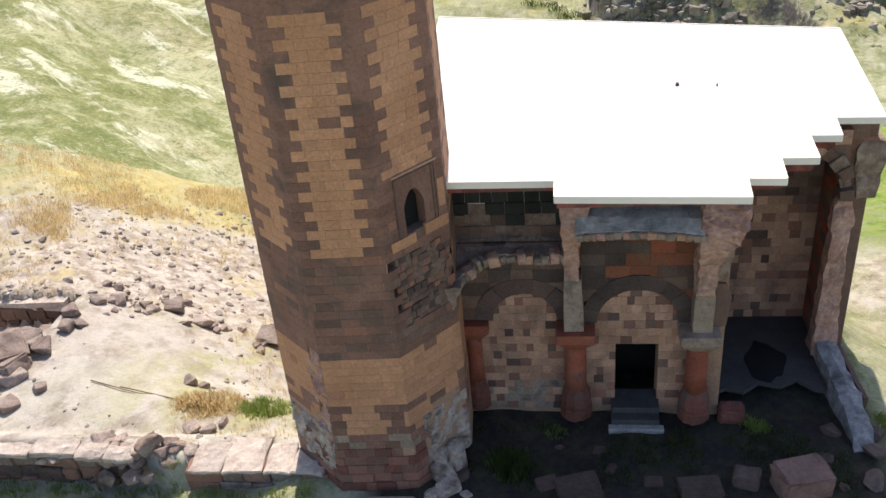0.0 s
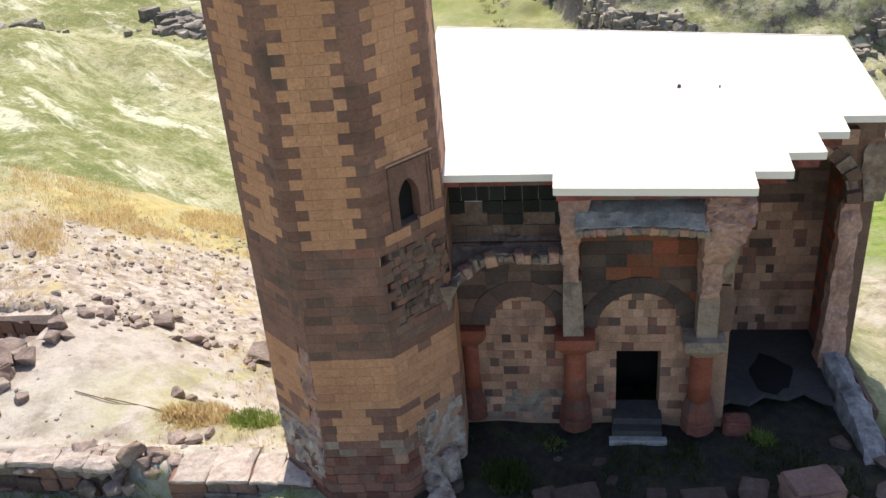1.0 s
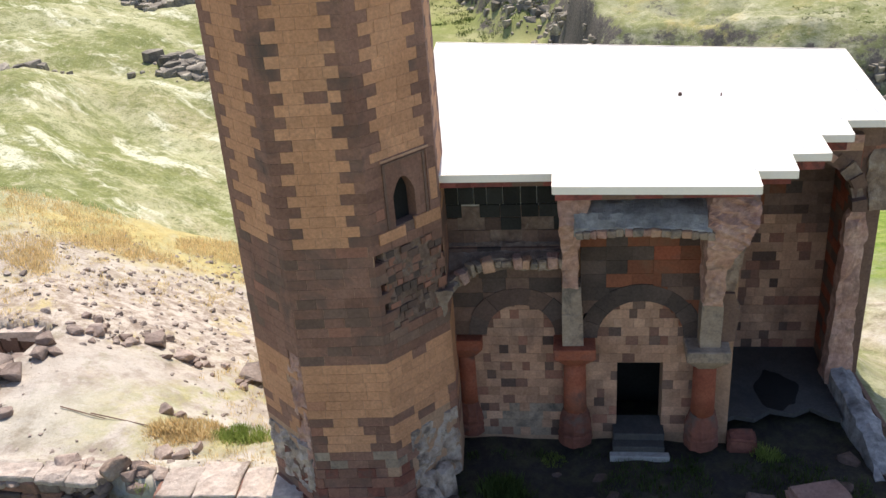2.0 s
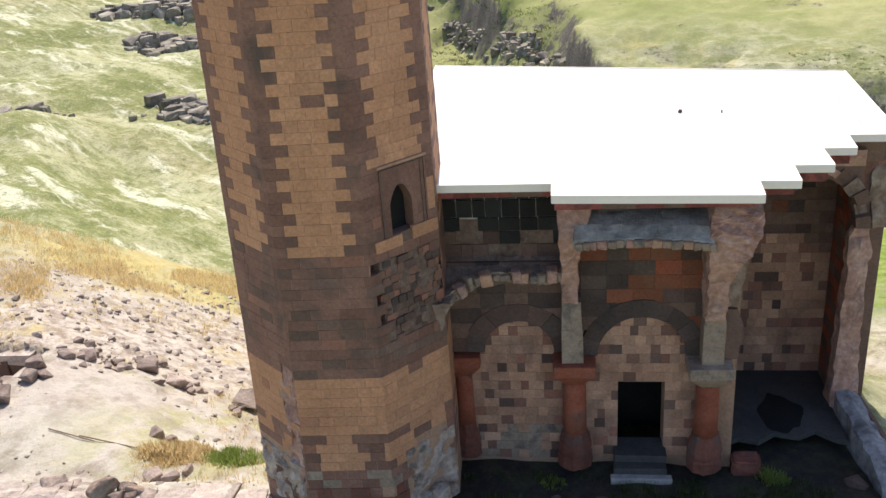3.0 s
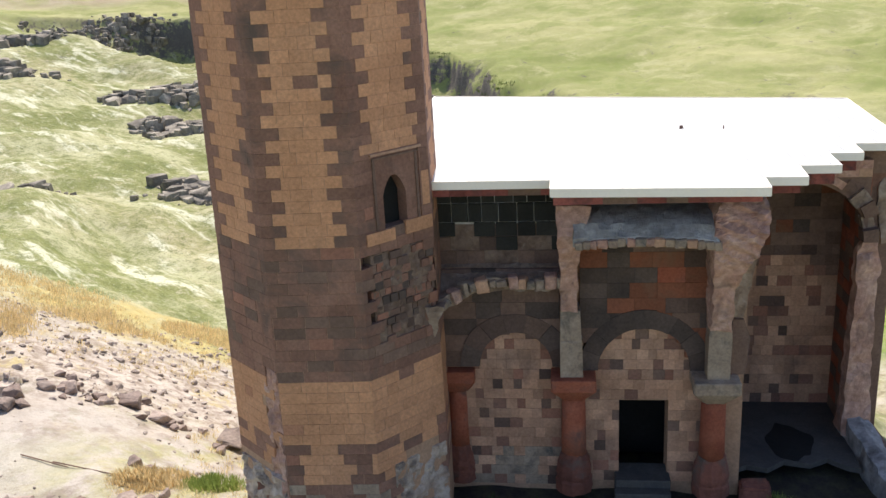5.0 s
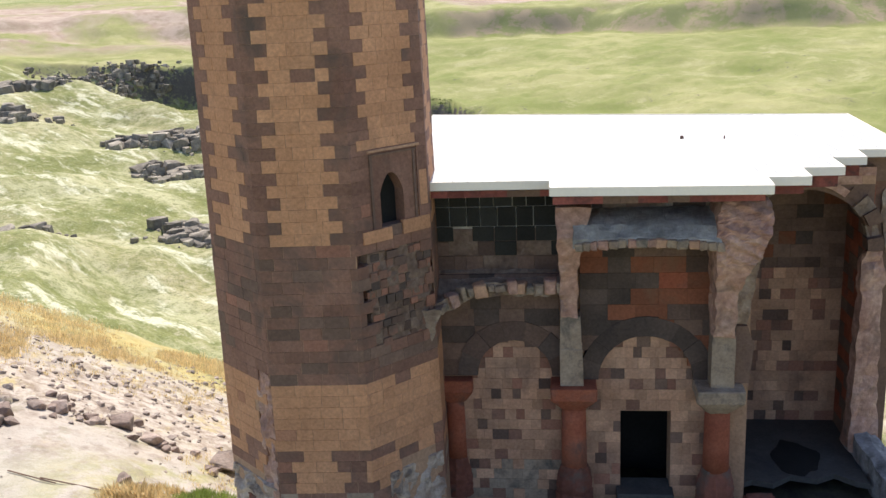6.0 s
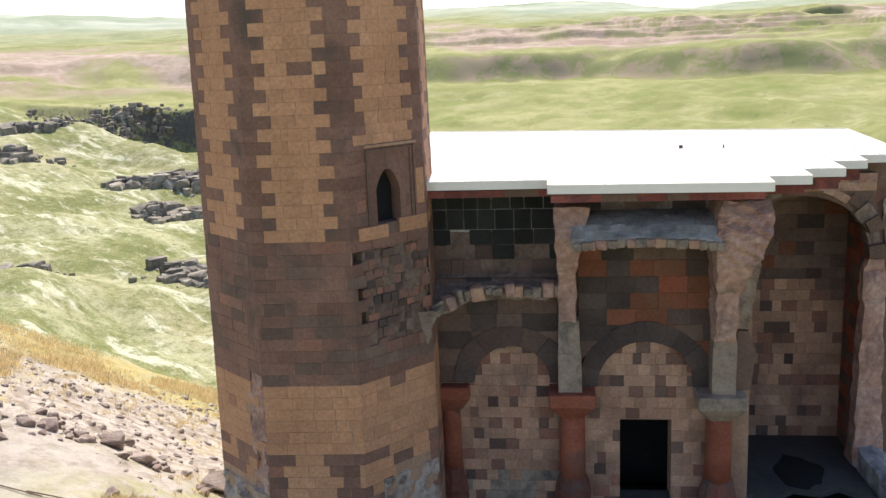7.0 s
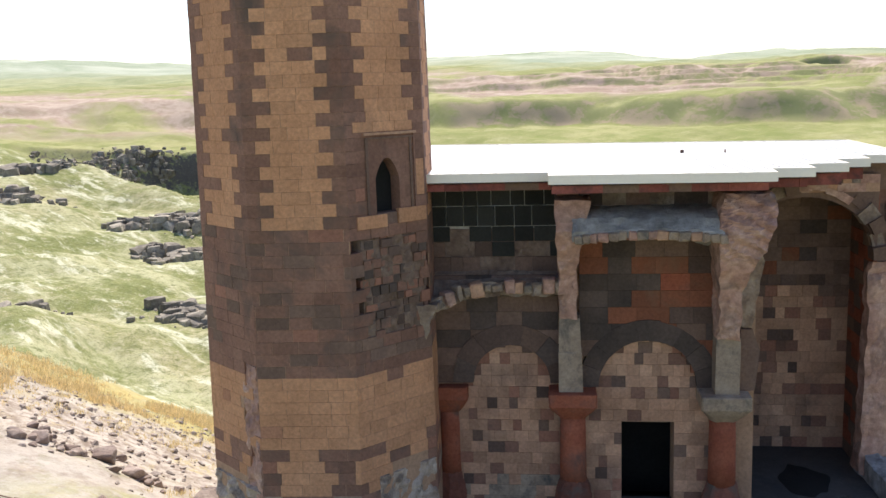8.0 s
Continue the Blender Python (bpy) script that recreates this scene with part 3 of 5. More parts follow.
def build_minaret():
    tower = thing("minaret", "octagonal minaret of tan ashlar with dark brown corner stones", "tower", at=(TX, TY, 1.0))
    base = tower.location.copy()
    core = bmesh.new()
    levels = [0.3, 2.4, 5.5, 8.4, 12, 16, 21.0]
    rings = []
    for z in levels:
        R = tower_radius(z) - 0.40
        rings.append([core.verts.new(Vector((*tower_corner(i, R), z)) - base) for i in range(8)])
    for a, b in zip(rings, rings[1:]):
        for i in range(8):
            core.faces.new((a[i], a[(i + 1) % 8], b[(i + 1) % 8], b[i]))
    core.faces.new(rings[0][::-1])
    core.faces.new(rings[-1])
    part("core", core, MORTAR, tower, "mortar core behind the ashlar")
    joints = bmesh.new()
    levels = [1.0, 2.4, 5.5, 5.85, 8.47, 10.765, 14.0, 17.5, 21.0]
    for za, zb in zip(levels, levels[1:]):
        for i in range(8):
            if i == 1 and za in (5.85, 8.47):
                continue        # the lost facing and the window niche
            u1 = 0.70 if i == 7 and za in (2.4, 5.5) else 1.0
            quad = [tower_point(i, 0, za, -0.008), tower_point(i, u1, za, -0.008), tower_point(i, u1, zb, -0.008), tower_point(i, 0, zb, -0.008)]
            joints.faces.new([joints.verts.new(p - base) for p in quad])
    part("joint_mortar", joints, MORTAR, tower, "flush pale mortar joints")
    rng = random.Random(11)
    rest = {}
    count = 0

    def lay(s0, s1, z0, z1, mat, proud=None):
        nonlocal count
        pr = rng.uniform(-0.004, 0.004) if proud is None else proud
        v, f = tower_block(s0, s1, z0, z1, pr)
        v = [(p[0] - base.x, p[1] - base.y, p[2] - base.z) for p in v]
        near = -1.2 < s0 < 2.2 and z0 < 12.5
        if near and count < 300 and (-0.3 < s0 < 1.9):
            part("ashlar_block", mesh_of("ashlar_block", v, f, mat), mat, tower)
            count += 1
        else:
            vs, fs = rest.setdefault(mat.name, ([], []))
            o = len(vs)
            vs.extend(v)
            fs.extend(tuple(i + o for i in q) for q in f)

    zs = [2.35]
    while zs[-1] < 20.8:
        zs.append(zs[-1] + COURSE)
    for ci, z in enumerate(zs[:-1]):
        z1 = z + COURSE
        up = z > 8.35
        band = 5.30 < z <= 8.35
        tan = 3.75 < z <= 5.30
        # side length in outline units is 1 per face; face is about 2 m wide
        if up:
            k = ci % 2
            edges = []
            for i in range(8):
                jl, jr = rng.uniform(-0.02, 0.02), rng.uniform(-0.02, 0.02)
                left = (0.13 if k else 0.27) + jl
                right = (0.27 if k else 0.13) + jr
                edges.append((left, right))
            for i in range(8):
                f = i - 2
                l, r = edges[i]
                dark = BROWN if rng.random() < 0.96 else UMBER
                if z > 14.3 and z < 14.9:
                    r, l = 0.5, 0.5
                lay(f - l, f + r, z, z1, dark)
                a, b = f + r, f + 1 - edges[(i + 1) % 8][0]
                if z > 14.3 and z < 14.9:
                    continue
                if f == 1 and 8.62 < z1 and z < 10.75:
                    continue
                cuts = [a]
                while b - cuts[-1] > 0.36:
                    cuts.append(cuts[-1] + rng.uniform(0.15, 0.30))
                cuts.append(b)
                for c0, c1 in zip(cuts, cuts[1:]):
                    lay(c0, c1, z, z1, TAN if rng.random() < 0.985 else BROWN)
        else:
            s = -2 + rng.uniform(0.0, 0.2)
            start = s
            while s < start + 8 - 1e-6:
                w = rng.uniform(0.14, 0.30) if not band else rng.uniform(0.2, 0.36)
                e = min(s + w, start + 8)
                if start + 8 - e < 0.08:
                    e = start + 8
                if s < -1e-6 and e > 1e-6 and z < 5.7:
                    e = 0.0         # the facing is broken along this corner
                m = rng.random()
                mid_s = (s + e) / 2
                if band:
                    mat = BROWN if m < 0.70 else UMBER if m < 0.92 else ROSE
                    if z < 5.75 and m > 0.93:
                        mat = TAN
                elif tan:
                    mat = TAN if m < 0.955 else ROSETAN if m < 0.985 else BROWN
                elif z > 2.85:
                    mid_part = (mid_s % 1.0) if mid_s > 0 else 0.0
                    mat = TAN if m < (0.62 if 0.25 < mid_part < 0.8 else 0.25) else BROWN if m < 0.92 else ROSE
                else:
                    mat = BROWN if m < 0.6 else DARK if m < 0.7 else GREYSTONE
                pr = None
                skip = False
                if 1.04 < mid_s < 2.0 and band and 5.95 < z < 8.1:
                    skip = mid_s > 1.2 or rng.random() < 0.5      # facing lost, rubble shows
                if 1.25 < mid_s < 2.0 and z < 3.3 and (z < 2.9 or 1.35 < mid_s < 1.8):
                    skip = True
                if -0.26 < mid_s < -0.001 and 2.3 < z < 5.6:
                    skip = rng.random() < 0.85
                if mid_s < -0.05 and mid_s > -1.1 and z < 3.0:
                    skip = True
                if not skip:
                    lay(s, e, z, z1, mat, pr)
                s = e
    mats = {m.name: m for m in (TAN, ROSETAN, BROWN, DARK, ROSE, GREYSTONE, UMBER)}
    for key, (v, f) in rest.items():
        o = part("ashlar", mesh_of("ashlar", v, f, mats[key]), mats[key], tower)
        o["kind"] = "stuff"
    return tower, base


minaret, MBASE = build_minaret()

# ---- roof ----
def build_roof():
    roof = thing("roof", "flat white sheet metal shelter roof with a stepped cream edge", "roof", kind="structure", at=(2.5, 24, 9.2))
    o = roof.location
    outline = [(-2.35, 19.78), (0.47, 19.72), (0.47, 18.95), (4.90, 18.72), (4.95, 19.60), (5.82, 19.55), (5.88, 20.58), (6.76, 20.55), (6.80, 21.76), (7.56, 21.72), (7.64, 22.75), (8.86, 22.68), (9.30, 29.3), (-3.7, 32.3), (-3.4, 24.0), (-2.35, 21.8)]
    bm = bmesh.new()
    add_prism(bm, [(x - o.x, y - o.y) for x, y in outline], "z", 0.055, 0.145)
    part("deck", bm, ROOF, roof, "white sheet metal deck")
    n = len(outline)
    for i in range(n):
        a, b = Vector(outline[i]), Vector(outline[(i + 1) % n])
        d = (b - a).normalized()
        q = Vector((d.y, -d.x)) * 0.02
        bm = bmesh.new()
        pts = [a + q, b + q, b - q * 1.2, a - q * 1.2]
        add_prism(bm, [(p.x - o.x, p.y - o.y) for p in pts], "z", -0.025, 0.165)
        part("fascia", bm, FASCIA, roof, "cream folded metal edge")
    x = -2.0
    while x < 9.0:
        y0 = 19.9 if x < 0.47 else 19.05 if x < 4.85 else 19.7 if x < 5.75 else 20.7 if x < 6.7 else 21.9 if x < 7.5 else 22.9
        y1 = 32.0 - (x + 3.7) * 0.23
        bm = bmesh.new()
        w = 0.012
        pts = [(x - w, y0), (x + w, y0), (x + w, y1), (x - w, y1)]
        add_prism(bm, [(p[0] - o.x, p[1] - o.y) for p in pts], "z", 0.145, 0.158)
        part("seam", bm, ROOF, roof)
        x += 0.33
    return roof


build_roof()


# ---- building ----
BLOCKS = {}


def block_mesh(w, h, d, mat, gap=0.0012):
    """A chamfered dressed stone, shared by all of its size: front face at y = 0, centred in x, base at z = 0."""
    key = (round(w, 2), round(h, 3), round(d, 2), mat.name, gap)
    if key not in BLOCKS:
        g, e = gap, 0.0035
        x, z0, z1 = w / 2 - g, g, h - g
        rows = []
        for yy, i in ((d, 0.0), (e, 0.0), (0.0, e)):
            rows.append([(-x + i, yy, z0 + i), (x - i, yy, z0 + i), (x - i, yy, z1 - i), (-x + i, yy, z1 - i)])
        v = [p for r in rows for p in r]
        f = [(j * 4 + i, j * 4 + (i + 1) % 4, j * 4 + 4 + (i + 1) % 4, j * 4 + 4 + i) for j in (0, 1) for i in range(4)] + [(8, 9, 10, 11), (3, 2, 1, 0)]
        BLOCKS[key] = mesh_of("ashlar_block", v, f, mat)
    return BLOCKS[key]


def lay_blocks(parent, origin, yaw, width, z0, z1, course, widths, pick, seed, name="ashlar_block", depth=0.10, gap=0.0012):
    """Courses of dressed stone on a wall face: origin is the face's start, yaw its turn (0: faces south)."""
    rng = random.Random(seed)
    d = Vector((math.cos(radians(yaw)), math.sin(radians(yaw))))
    n = Vector((d.y, -d.x))
    z = z0
    rows = max(1, round((z1 - z0) / course))
    h = (z1 - z0) / rows
    for r in range(rows):
        u = 0.0
        while u < width - 0.02:
            w = round(rng.choice(widths) / 0.04) * 0.04
            if width - u - w < 0.16:
                w = width - u
            w = min(w, width - u)
            mat = pick(rng, u + w / 2, z + h / 2)
            if mat:
                out = rng.uniform(-0.006, 0.006)
                p = Vector(origin) + d * (u + w / 2) + n * out
                ob = part(name, block_mesh(w, h, depth, mat, gap), mat, parent)
                ob.location = (p.x, p.y, z)
                ob.rotation_euler = (rng.uniform(-0.003, 0.003), 0, radians(yaw) + rng.uniform(-0.003, 0.003))
            u += w
        z += h


def wall_part(name, label, mat, *boxes):
    bm = bmesh.new()
    for b in boxes:
        add_box(bm, *b)
    return tagged(part(name, bm, mat), label, "wall", kind="structure")


DRIFT = [0.0]


def facade_pick(rng, dark=0.27):
    # dark repairs come in drifts, not evenly
    DRIFT[0] = 0.6 * DRIFT[0] + rng.uniform(-0.16, 0.16)
    m = rng.random() + DRIFT[0]
    return FACADE if m < 1 - dark else BROWN if m < 1 - dark * 0.62 else UMBER if m < 1 - dark * 0.42 else DARKBROWN if m < 1 - dark * 0.1 else ROSE


FY = 20.86
# arched panels of the facade: centre x, springing height, radius
PANEL_A, PANEL_B = (-0.46, 4.42, 0.90), (2.63, 4.34, 1.10)


def in_panel(x, z, c, grow=0.0):
    cx, cz, r = c
    r += grow
    return abs(x - cx) < r and (z < cz or (x - cx) ** 2 + (z - cz) ** 2 < r * r)


wall_south = wall_part("wall_south", "ruined facade of tan and brown ashlar with blind arches", MORTAR,
    (-2.7, 0.62, FY + 0.02, 21.6, 0.4, 6.95), (0.62, 2.05, FY + 0.02, 21.6, 0.4, 9.1), (3.24, 5.0, FY + 0.02, 21.6, 0.4, 9.1), (2.05, 3.24, FY + 0.02, 21.6, 3.46, 9.1))


def pick_low(rng, u, z):
    x = -2.3 + u
    if 2.03 < x < 3.26 and 1.45 < z < 3.46:
        return None
    if z > 4.3 and not (in_panel(x, z, PANEL_A, 0.14) or in_panel(x, z, PANEL_B, 0.14)):
        return None
    if z < 2.0:
        return facade_pick(rng, 0.2) if rng.random() < 0.6 else GREYSTONE
    return facade_pick(rng)


# the door breaks the courses, so the lower facade is laid in four runs
def run(x0, x1, z0, z1, pick, seed, y=FY, course=0.27, widths=(0.2, 0.24, 0.24, 0.28, 0.32, 0.4)):
    lay_blocks(wall_south, (x0, y), 0, x1 - x0, z0, z1, course, widths, pick, seed)


run(-2.3, 0.62, 1.05, 3.48, pick_low, 21)
run(1.2, 2.05, 1.2, 3.48, lambda g, u, z: facade_pick(g), 22)
run(3.24, 4.1, 1.2, 3.48, lambda g, u, z: facade_pick(g), 23)
run(-2.3, 0.5, 3.48, 5.37, lambda g, u, z: (facade_pick(g) if z < 4.2 or in_panel(-2.3 + u, z, PANEL_A, 0.16) else None), 24)
run(1.3, 4.0, 3.48, 5.64, lambda g, u, z: (facade_pick(g, 0.17) if z < 4.2 or in_panel(1.3 + u, z, PANEL_B, 0.16) else None), 25)


def lunette_pick(x0, c):
    def pick(rng, u, z):
        if in_panel(x0 + u, z, c, 0.22):
            return None
        m = rng.random()
        if z > 8.1:
            return UMBER if m < 0.4 else DARK if m < 0.7 else RUBBLE
        return OCHRE if m < 0.36 else RED if m < 0.42 else DARK if m < 0.66 else DARKBROWN if m < 0.8 else UMBER
    return pick


run(1.1, 4.2, 4.30, 8.88, lunette_pick(1.1, PANEL_B), 26, y=FY - 0.14, course=0.37, widths=(0.52, 0.64, 0.72))
run(-2.2, 0.62, 4.40, 6.95, lambda g, u, z: None if in_panel(-2.2 + u, z, PANEL_A, 0.22) else (UMBER if g.random() < 0.5 else DARK if g.random() < 0.75 else ROSE), 27, y=FY - 0.10, course=0.42, widths=(0.6, 0.72, 0.8))


def arch_ring(parent, c, r0, r1, y0, y1, count, mats, seed, name="voussoir", a0=0.0, a1=180.0, jitter=0.0):
    """Wedge stones round an arch; c is its centre (x, z)."""
    rng = random.Random(seed)
    for i in range(count):
        s, e = radians(a0 + (a1 - a0) * i / count + 0.06), radians(a0 + (a1 - a0) * (i + 1) / count - 0.06)
        rr0, rr1 = r0 + rng.uniform(-1, 1) * jitter, r1 + rng.uniform(-1, 1) * jitter * 1.6
        mid = (s + e) / 2
        pts = [(c[0] + r * math.cos(a), c[1] + r * math.sin(a)) for r, a in ((rr0, s), (rr1, s), (rr1, mid), (rr1, e), (rr0, e), (rr0, mid))]
        bm = bmesh.new()
        add_prism(bm, pts, "y", y0 + rng.uniform(-1, 1) * (0.008 + jitter), y1)
        part(name, bm, rng.choice(mats), parent)


arch_ring(wall_south, PANEL_B[:2], PANEL_B[2], PANEL_B[2] + 0.46, FY - 0.16, FY + 0.06, 9, [DARK, DARKBROWN, DARK], 31, jitter=0.012)
arch_ring(wall_south, PANEL_A[:2], PANEL_A[2], PANEL_A[2] + 0.5, FY - 0.13, FY + 0.06, 7, [DARKBROWN, UMBER, DARK], 32, jitter=0.012)

# upper wall of dark basalt with pale joints, over the west bay
upper_west = wall_part("wall_upper_west", "upper wall of dark basalt blocks with pale lime joints", LIMEWASH, (-2.6, 0.62, 21.05, 21.5, 7.6, 9.15))
lay_blocks(upper_west, (-2.35, 21.0), 0, 2.97, 8.05, 8.99, 0.47, (0.32, 0.4, 0.44), lambda g, u, z: BASALT, 33, depth=0.07, gap=0.011)
lay_blocks(upper_west, (-2.35, 21.0), 0, 2.97, 7.69, 8.05, 0.36, (0.36, 0.44, 0.52), lambda g, u, z: BASALT if g.random() < 0.5 else None, 35, depth=0.07, gap=0.011)
lay_blocks(upper_west, (-2.35, 20.99), 0, 2.97, 7.0, 7.69, 0.345, (0.28, 0.4, 0.52), lambda g, u, z: BASALT if g.random() < 0.14 else UMBER if g.random() < 0.35 else DARKBROWN if g.random() < 0.25 else None, 34, depth=0.07, gap=0.006)
lower_fill = tagged(part("wall_plaster", roughen(box(-2.5, 0.6, 21.03, 21.3, 6.9, 8.0), 0.03, 2.0, 4), WEATHERED), "patch of pale lime plaster on the upper wall", "wall", kind="structure")


# ---- broken vaults ----
def sweep_pier(levels, seed, cuts=2, rough=0.05):
    """A broken pier from level outlines (z, x0, x1, y0, y1)."""
    bm = bmesh.new()
    rows = [[bm.verts.new(p) for p in ((x0, y0, z), (x1, y0, z), (x1, y1, z), (x0, y1, z))] for z, x0, x1, y0, y1 in levels]
    for a, b in zip(rows, rows[1:]):
        for j in range(4):
            bm.faces.new((a[j], a[(j + 1) % 4], b[(j + 1) % 4], b[j]))
    bm.faces.new(rows[0][::-1])
    bm.faces.new(rows[-1])
    roughen(bm, rough, 3.2, cuts, seed=seed)
    return bm


def ledge_edge(t):
    """Front edge of the broken west vault: x, y, top height, from the minaret to the pier."""
    return -2.62 + 3.3 * t, 20.34 - 1.05 * (1 - smooth(0.02, 0.42, t)), 6.56 + 0.30 * smooth(0.0, 0.55, t)


def build_west_vault():
    v = thing("broken_vault", "broken rubble vault ledge with ragged edge stones over the bay", "vault", at=(-0.8, 20.5, 6.9))
    o = v.location
    bm = bmesh.new()
    n = 22
    grid = []
    for i in range(n + 1):
        t = i / n
        x, yf, zt = ledge_edge(t)
        grid.append([(x, yf, zt - 0.30), (x, yf, zt), (x, yf + 0.25, zt + 0.03), (x, (yf + 21) / 2, zt - 0.02), (x, 21.0, 7.02), (x, 21.0, zt - 0.5), (x, (yf + 21) / 2, zt - 0.34)])
    rows = [[bm.verts.new(Vector(p) - o) for p in g] for g in grid]
    for a, b in zip(rows, rows[1:]):
        k = len(a)
        for j in range(k):
            bm.faces.new((a[j], a[(j + 1) % k], b[(j + 1) % k], b[j]))
    bm.faces.new(rows[0])
    bm.faces.new(rows[-1][::-1])
    roughen(bm, 0.06, 3.0, 1, seed=2.0)
    part("vault_shell", bm, RUBBLE, v, "rough mortar rubble")
    rng = random.Random(5)
    t = 0.02
    while t < 0.99:
        w = rng.uniform(0.045, 0.10)
        x, yf, zt = ledge_edge(t + w / 2)
        yf -= 0.05
        h = rng.uniform(0.16, 0.40)
        bm = add_box(bmesh.new(), -w * 1.6, w * 1.6, -0.12, 0.2, -h / 2, h / 2)
        bmesh.ops.bevel(bm, geom=bm.edges[:], offset=0.03, segments=1, affect="EDGES")
        roughen(bm, 0.04, 6.0, 0, seed=t * 30)
        ob = part("edge_stone", bm, rng.choice([PINK_CORE, GREYSTONE, RUBBLE, FACADE]), v)
        ob.location = Vector((x, yf + rng.uniform(-0.05, 0.08), zt - 0.1 + rng.uniform(-0.05, 0.04))) - o
        ob.rotation_euler = (0, radians(-24 * (1 - t) ** 2), 0.8 * (1 - smooth(0.25, 0.5, t)) * smooth(0.02, 0.12, t) + rng.uniform(-0.1, 0.1))
        t += w
    bm = sweep_pier([(5.25, -2.5, -2.32, 19.35, 19.7), (5.7, -2.52, -2.24, 19.25, 19.75), (6.2, -2.55, -2.12, 19.2, 19.85), (6.6, -2.6, -1.95, 19.15, 20.0)], 41, 3, 0.06)
    bmesh.ops.translate(bm, vec=-o, verts=bm.verts[:])
    part("springer", bm, RUBBLE, v, "torn springer stones against the minaret")
    return v


def build_mid_vault():
    v = thing("broken_vault", "broken vault stub with grey cement cap above the doorway arch", "vault", at=(2.5, 20, 8.2))
    o = v.location
    n = 26
    bm = bmesh.new()
    grid = []
    for i in range(n + 1):
        t = i / n
        x = 0.95 + 3.05 * t
        sag = 0.10 * (2 * t - 1) ** 2
        yf = 19.34 - 0.16 * t
        grid.append([(x, yf, 8.02 - sag), (x, yf, 8.20 - sag), (x, yf + 0.3, 8.38), (x, yf + 0.7, 8.46), (x, 20.4, 8.5), (x, 20.95, 8.54), (x, 20.95, 7.72 - sag * 2.5), (x, 20.3, 7.98 - sag * 2)])
    rows = [[bm.verts.new(Vector(p) - o) for p in g] for g in grid]
    for a, b in zip(rows, rows[1:]):
        k = len(a)
        for j in range(k):
            bm.faces.new((a[j], a[(j + 1) % k], b[(j + 1) % k], b[j]))
    bm.faces.new(rows[0])
    bm.faces.new(rows[-1][::-1])
    roughen(bm, 0.045, 3.5, 1, seed=7.0)
    part("cement_cap", bm, CEMENT, v, "grey weathered cement skin")
    rng = random.Random(8)
    x = 0.98
    while x < 3.95:
        w = rng.uniform(0.14, 0.26)
        bm = add_box(bmesh.new(), -w / 2, w / 2, -0.07, 0.2, -0.1, 0.09)
        bmesh.ops.bevel(bm, geom=bm.edges[:], offset=0.025, segments=1, affect="EDGES")
        roughen(bm, 0.035, 7.0, 0, seed=x * 9)
        ob = part("edge_stone", bm, rng.choice([RUBBLE, PINK_CORE, FACADE, GREYSTONE]), v)
        t = (x - 0.95) / 3.05
        ob.location = Vector((x + w / 2, 19.33 - 0.16 * t, 8.07 - 0.10 * (2 * t - 1) ** 2)) - o
        x += w
    return v


build_west_vault()
build_mid_vault()


def lathe(profile_, sides=20, twist=0.0):
    bm = bmesh.new()
    rows = []
    for r, z in profile_:
        rows.append([bm.verts.new((r * math.cos(2 * math.pi * i / sides + twist), r * math.sin(2 * math.pi * i / sides + twist), z)) for i in range(sides)])
    for a, b in zip(rows, rows[1:]):
        for i in range(sides):
            bm.faces.new((a[i], a[(i + 1) % sides], b[(i + 1) % sides], b[i]))
    bm.faces.new(rows[0][::-1])
    bm.faces.new(rows[-1])
    return bm


def capital_bm(half, low, z0, z1, top):
    """Square flared capital: splayed underside, plain block above."""
    bm = bmesh.new()
    rows = []
    for h, z, c in ((low, z0, 0.10), (low + 0.06, z0 + 0.08, 0.10), (half, z0 + 0.34, 0.05), (half, z1, 0.03), (half - 0.02, z1 + 0.02, 0.03)):
        pts = [(-h + c, -h), (h - c, -h), (h, -h + c), (h, h - c), (h - c, h), (-h + c, h), (-h, h - c), (-h, -h + c)]
        rows.append([bm.verts.new((x, y, z)) for x, y in pts])
    for a, b in zip(rows, rows[1:]):
        for i in range(8):
            bm.faces.new((a[i], a[(i + 1) % 8], b[(i + 1) % 8], b[i]))
    bm.faces.new(rows[0][::-1])
    bm.faces.new(rows[-1])
    return bm


def column(label, at, floor, shaft_mat, cap_mat, base_mat, r=0.30, half=0.54):
    c = thing("column", label, "column", "columns of the facade", at=(*at, floor))
    b = lathe([(half * 0.86, 0), (half * 0.86, 0.3), (half * 0.8, 0.36), (half * 0.84, 0.5), (half * 0.78, 0.72), (r + 0.05, 0.96), (r + 0.02, 1.04)], 10, 0.2)
    part("base", roughen(b, 0.035, 4.0, 1, seed=at[0]), base_mat, c, "worn bulging base stone")
    part("shaft", roughen(lathe([(r + 0.01, 1.0), (r, 1.6), (r - 0.005, 2.1), (r - 0.012, 3.72 - floor)], 24), 0.006, 3.0), shaft_mat, c, smooth=True)
    part("capital", roughen(capital_bm(half, r - 0.01, 3.70 - floor, 4.32 - floor, 0), 0.012, 4.0, 1, seed=at[0]), cap_mat, c, "flared square capital")
    return c


column("squat red tuff column with a flared red capital", (0.93, 20.62), 1.15, RED, RED, COLBASE)
column("squat red tuff column with a grey flared capital", (4.26, 20.52), 1.15, RED, GREYSTONE, COLBASE)
column("red tuff half column with a chipped capital beside the minaret", (-1.95, 21.0), 1.15, RED, RED, COLBASE, 0.27, 0.46)

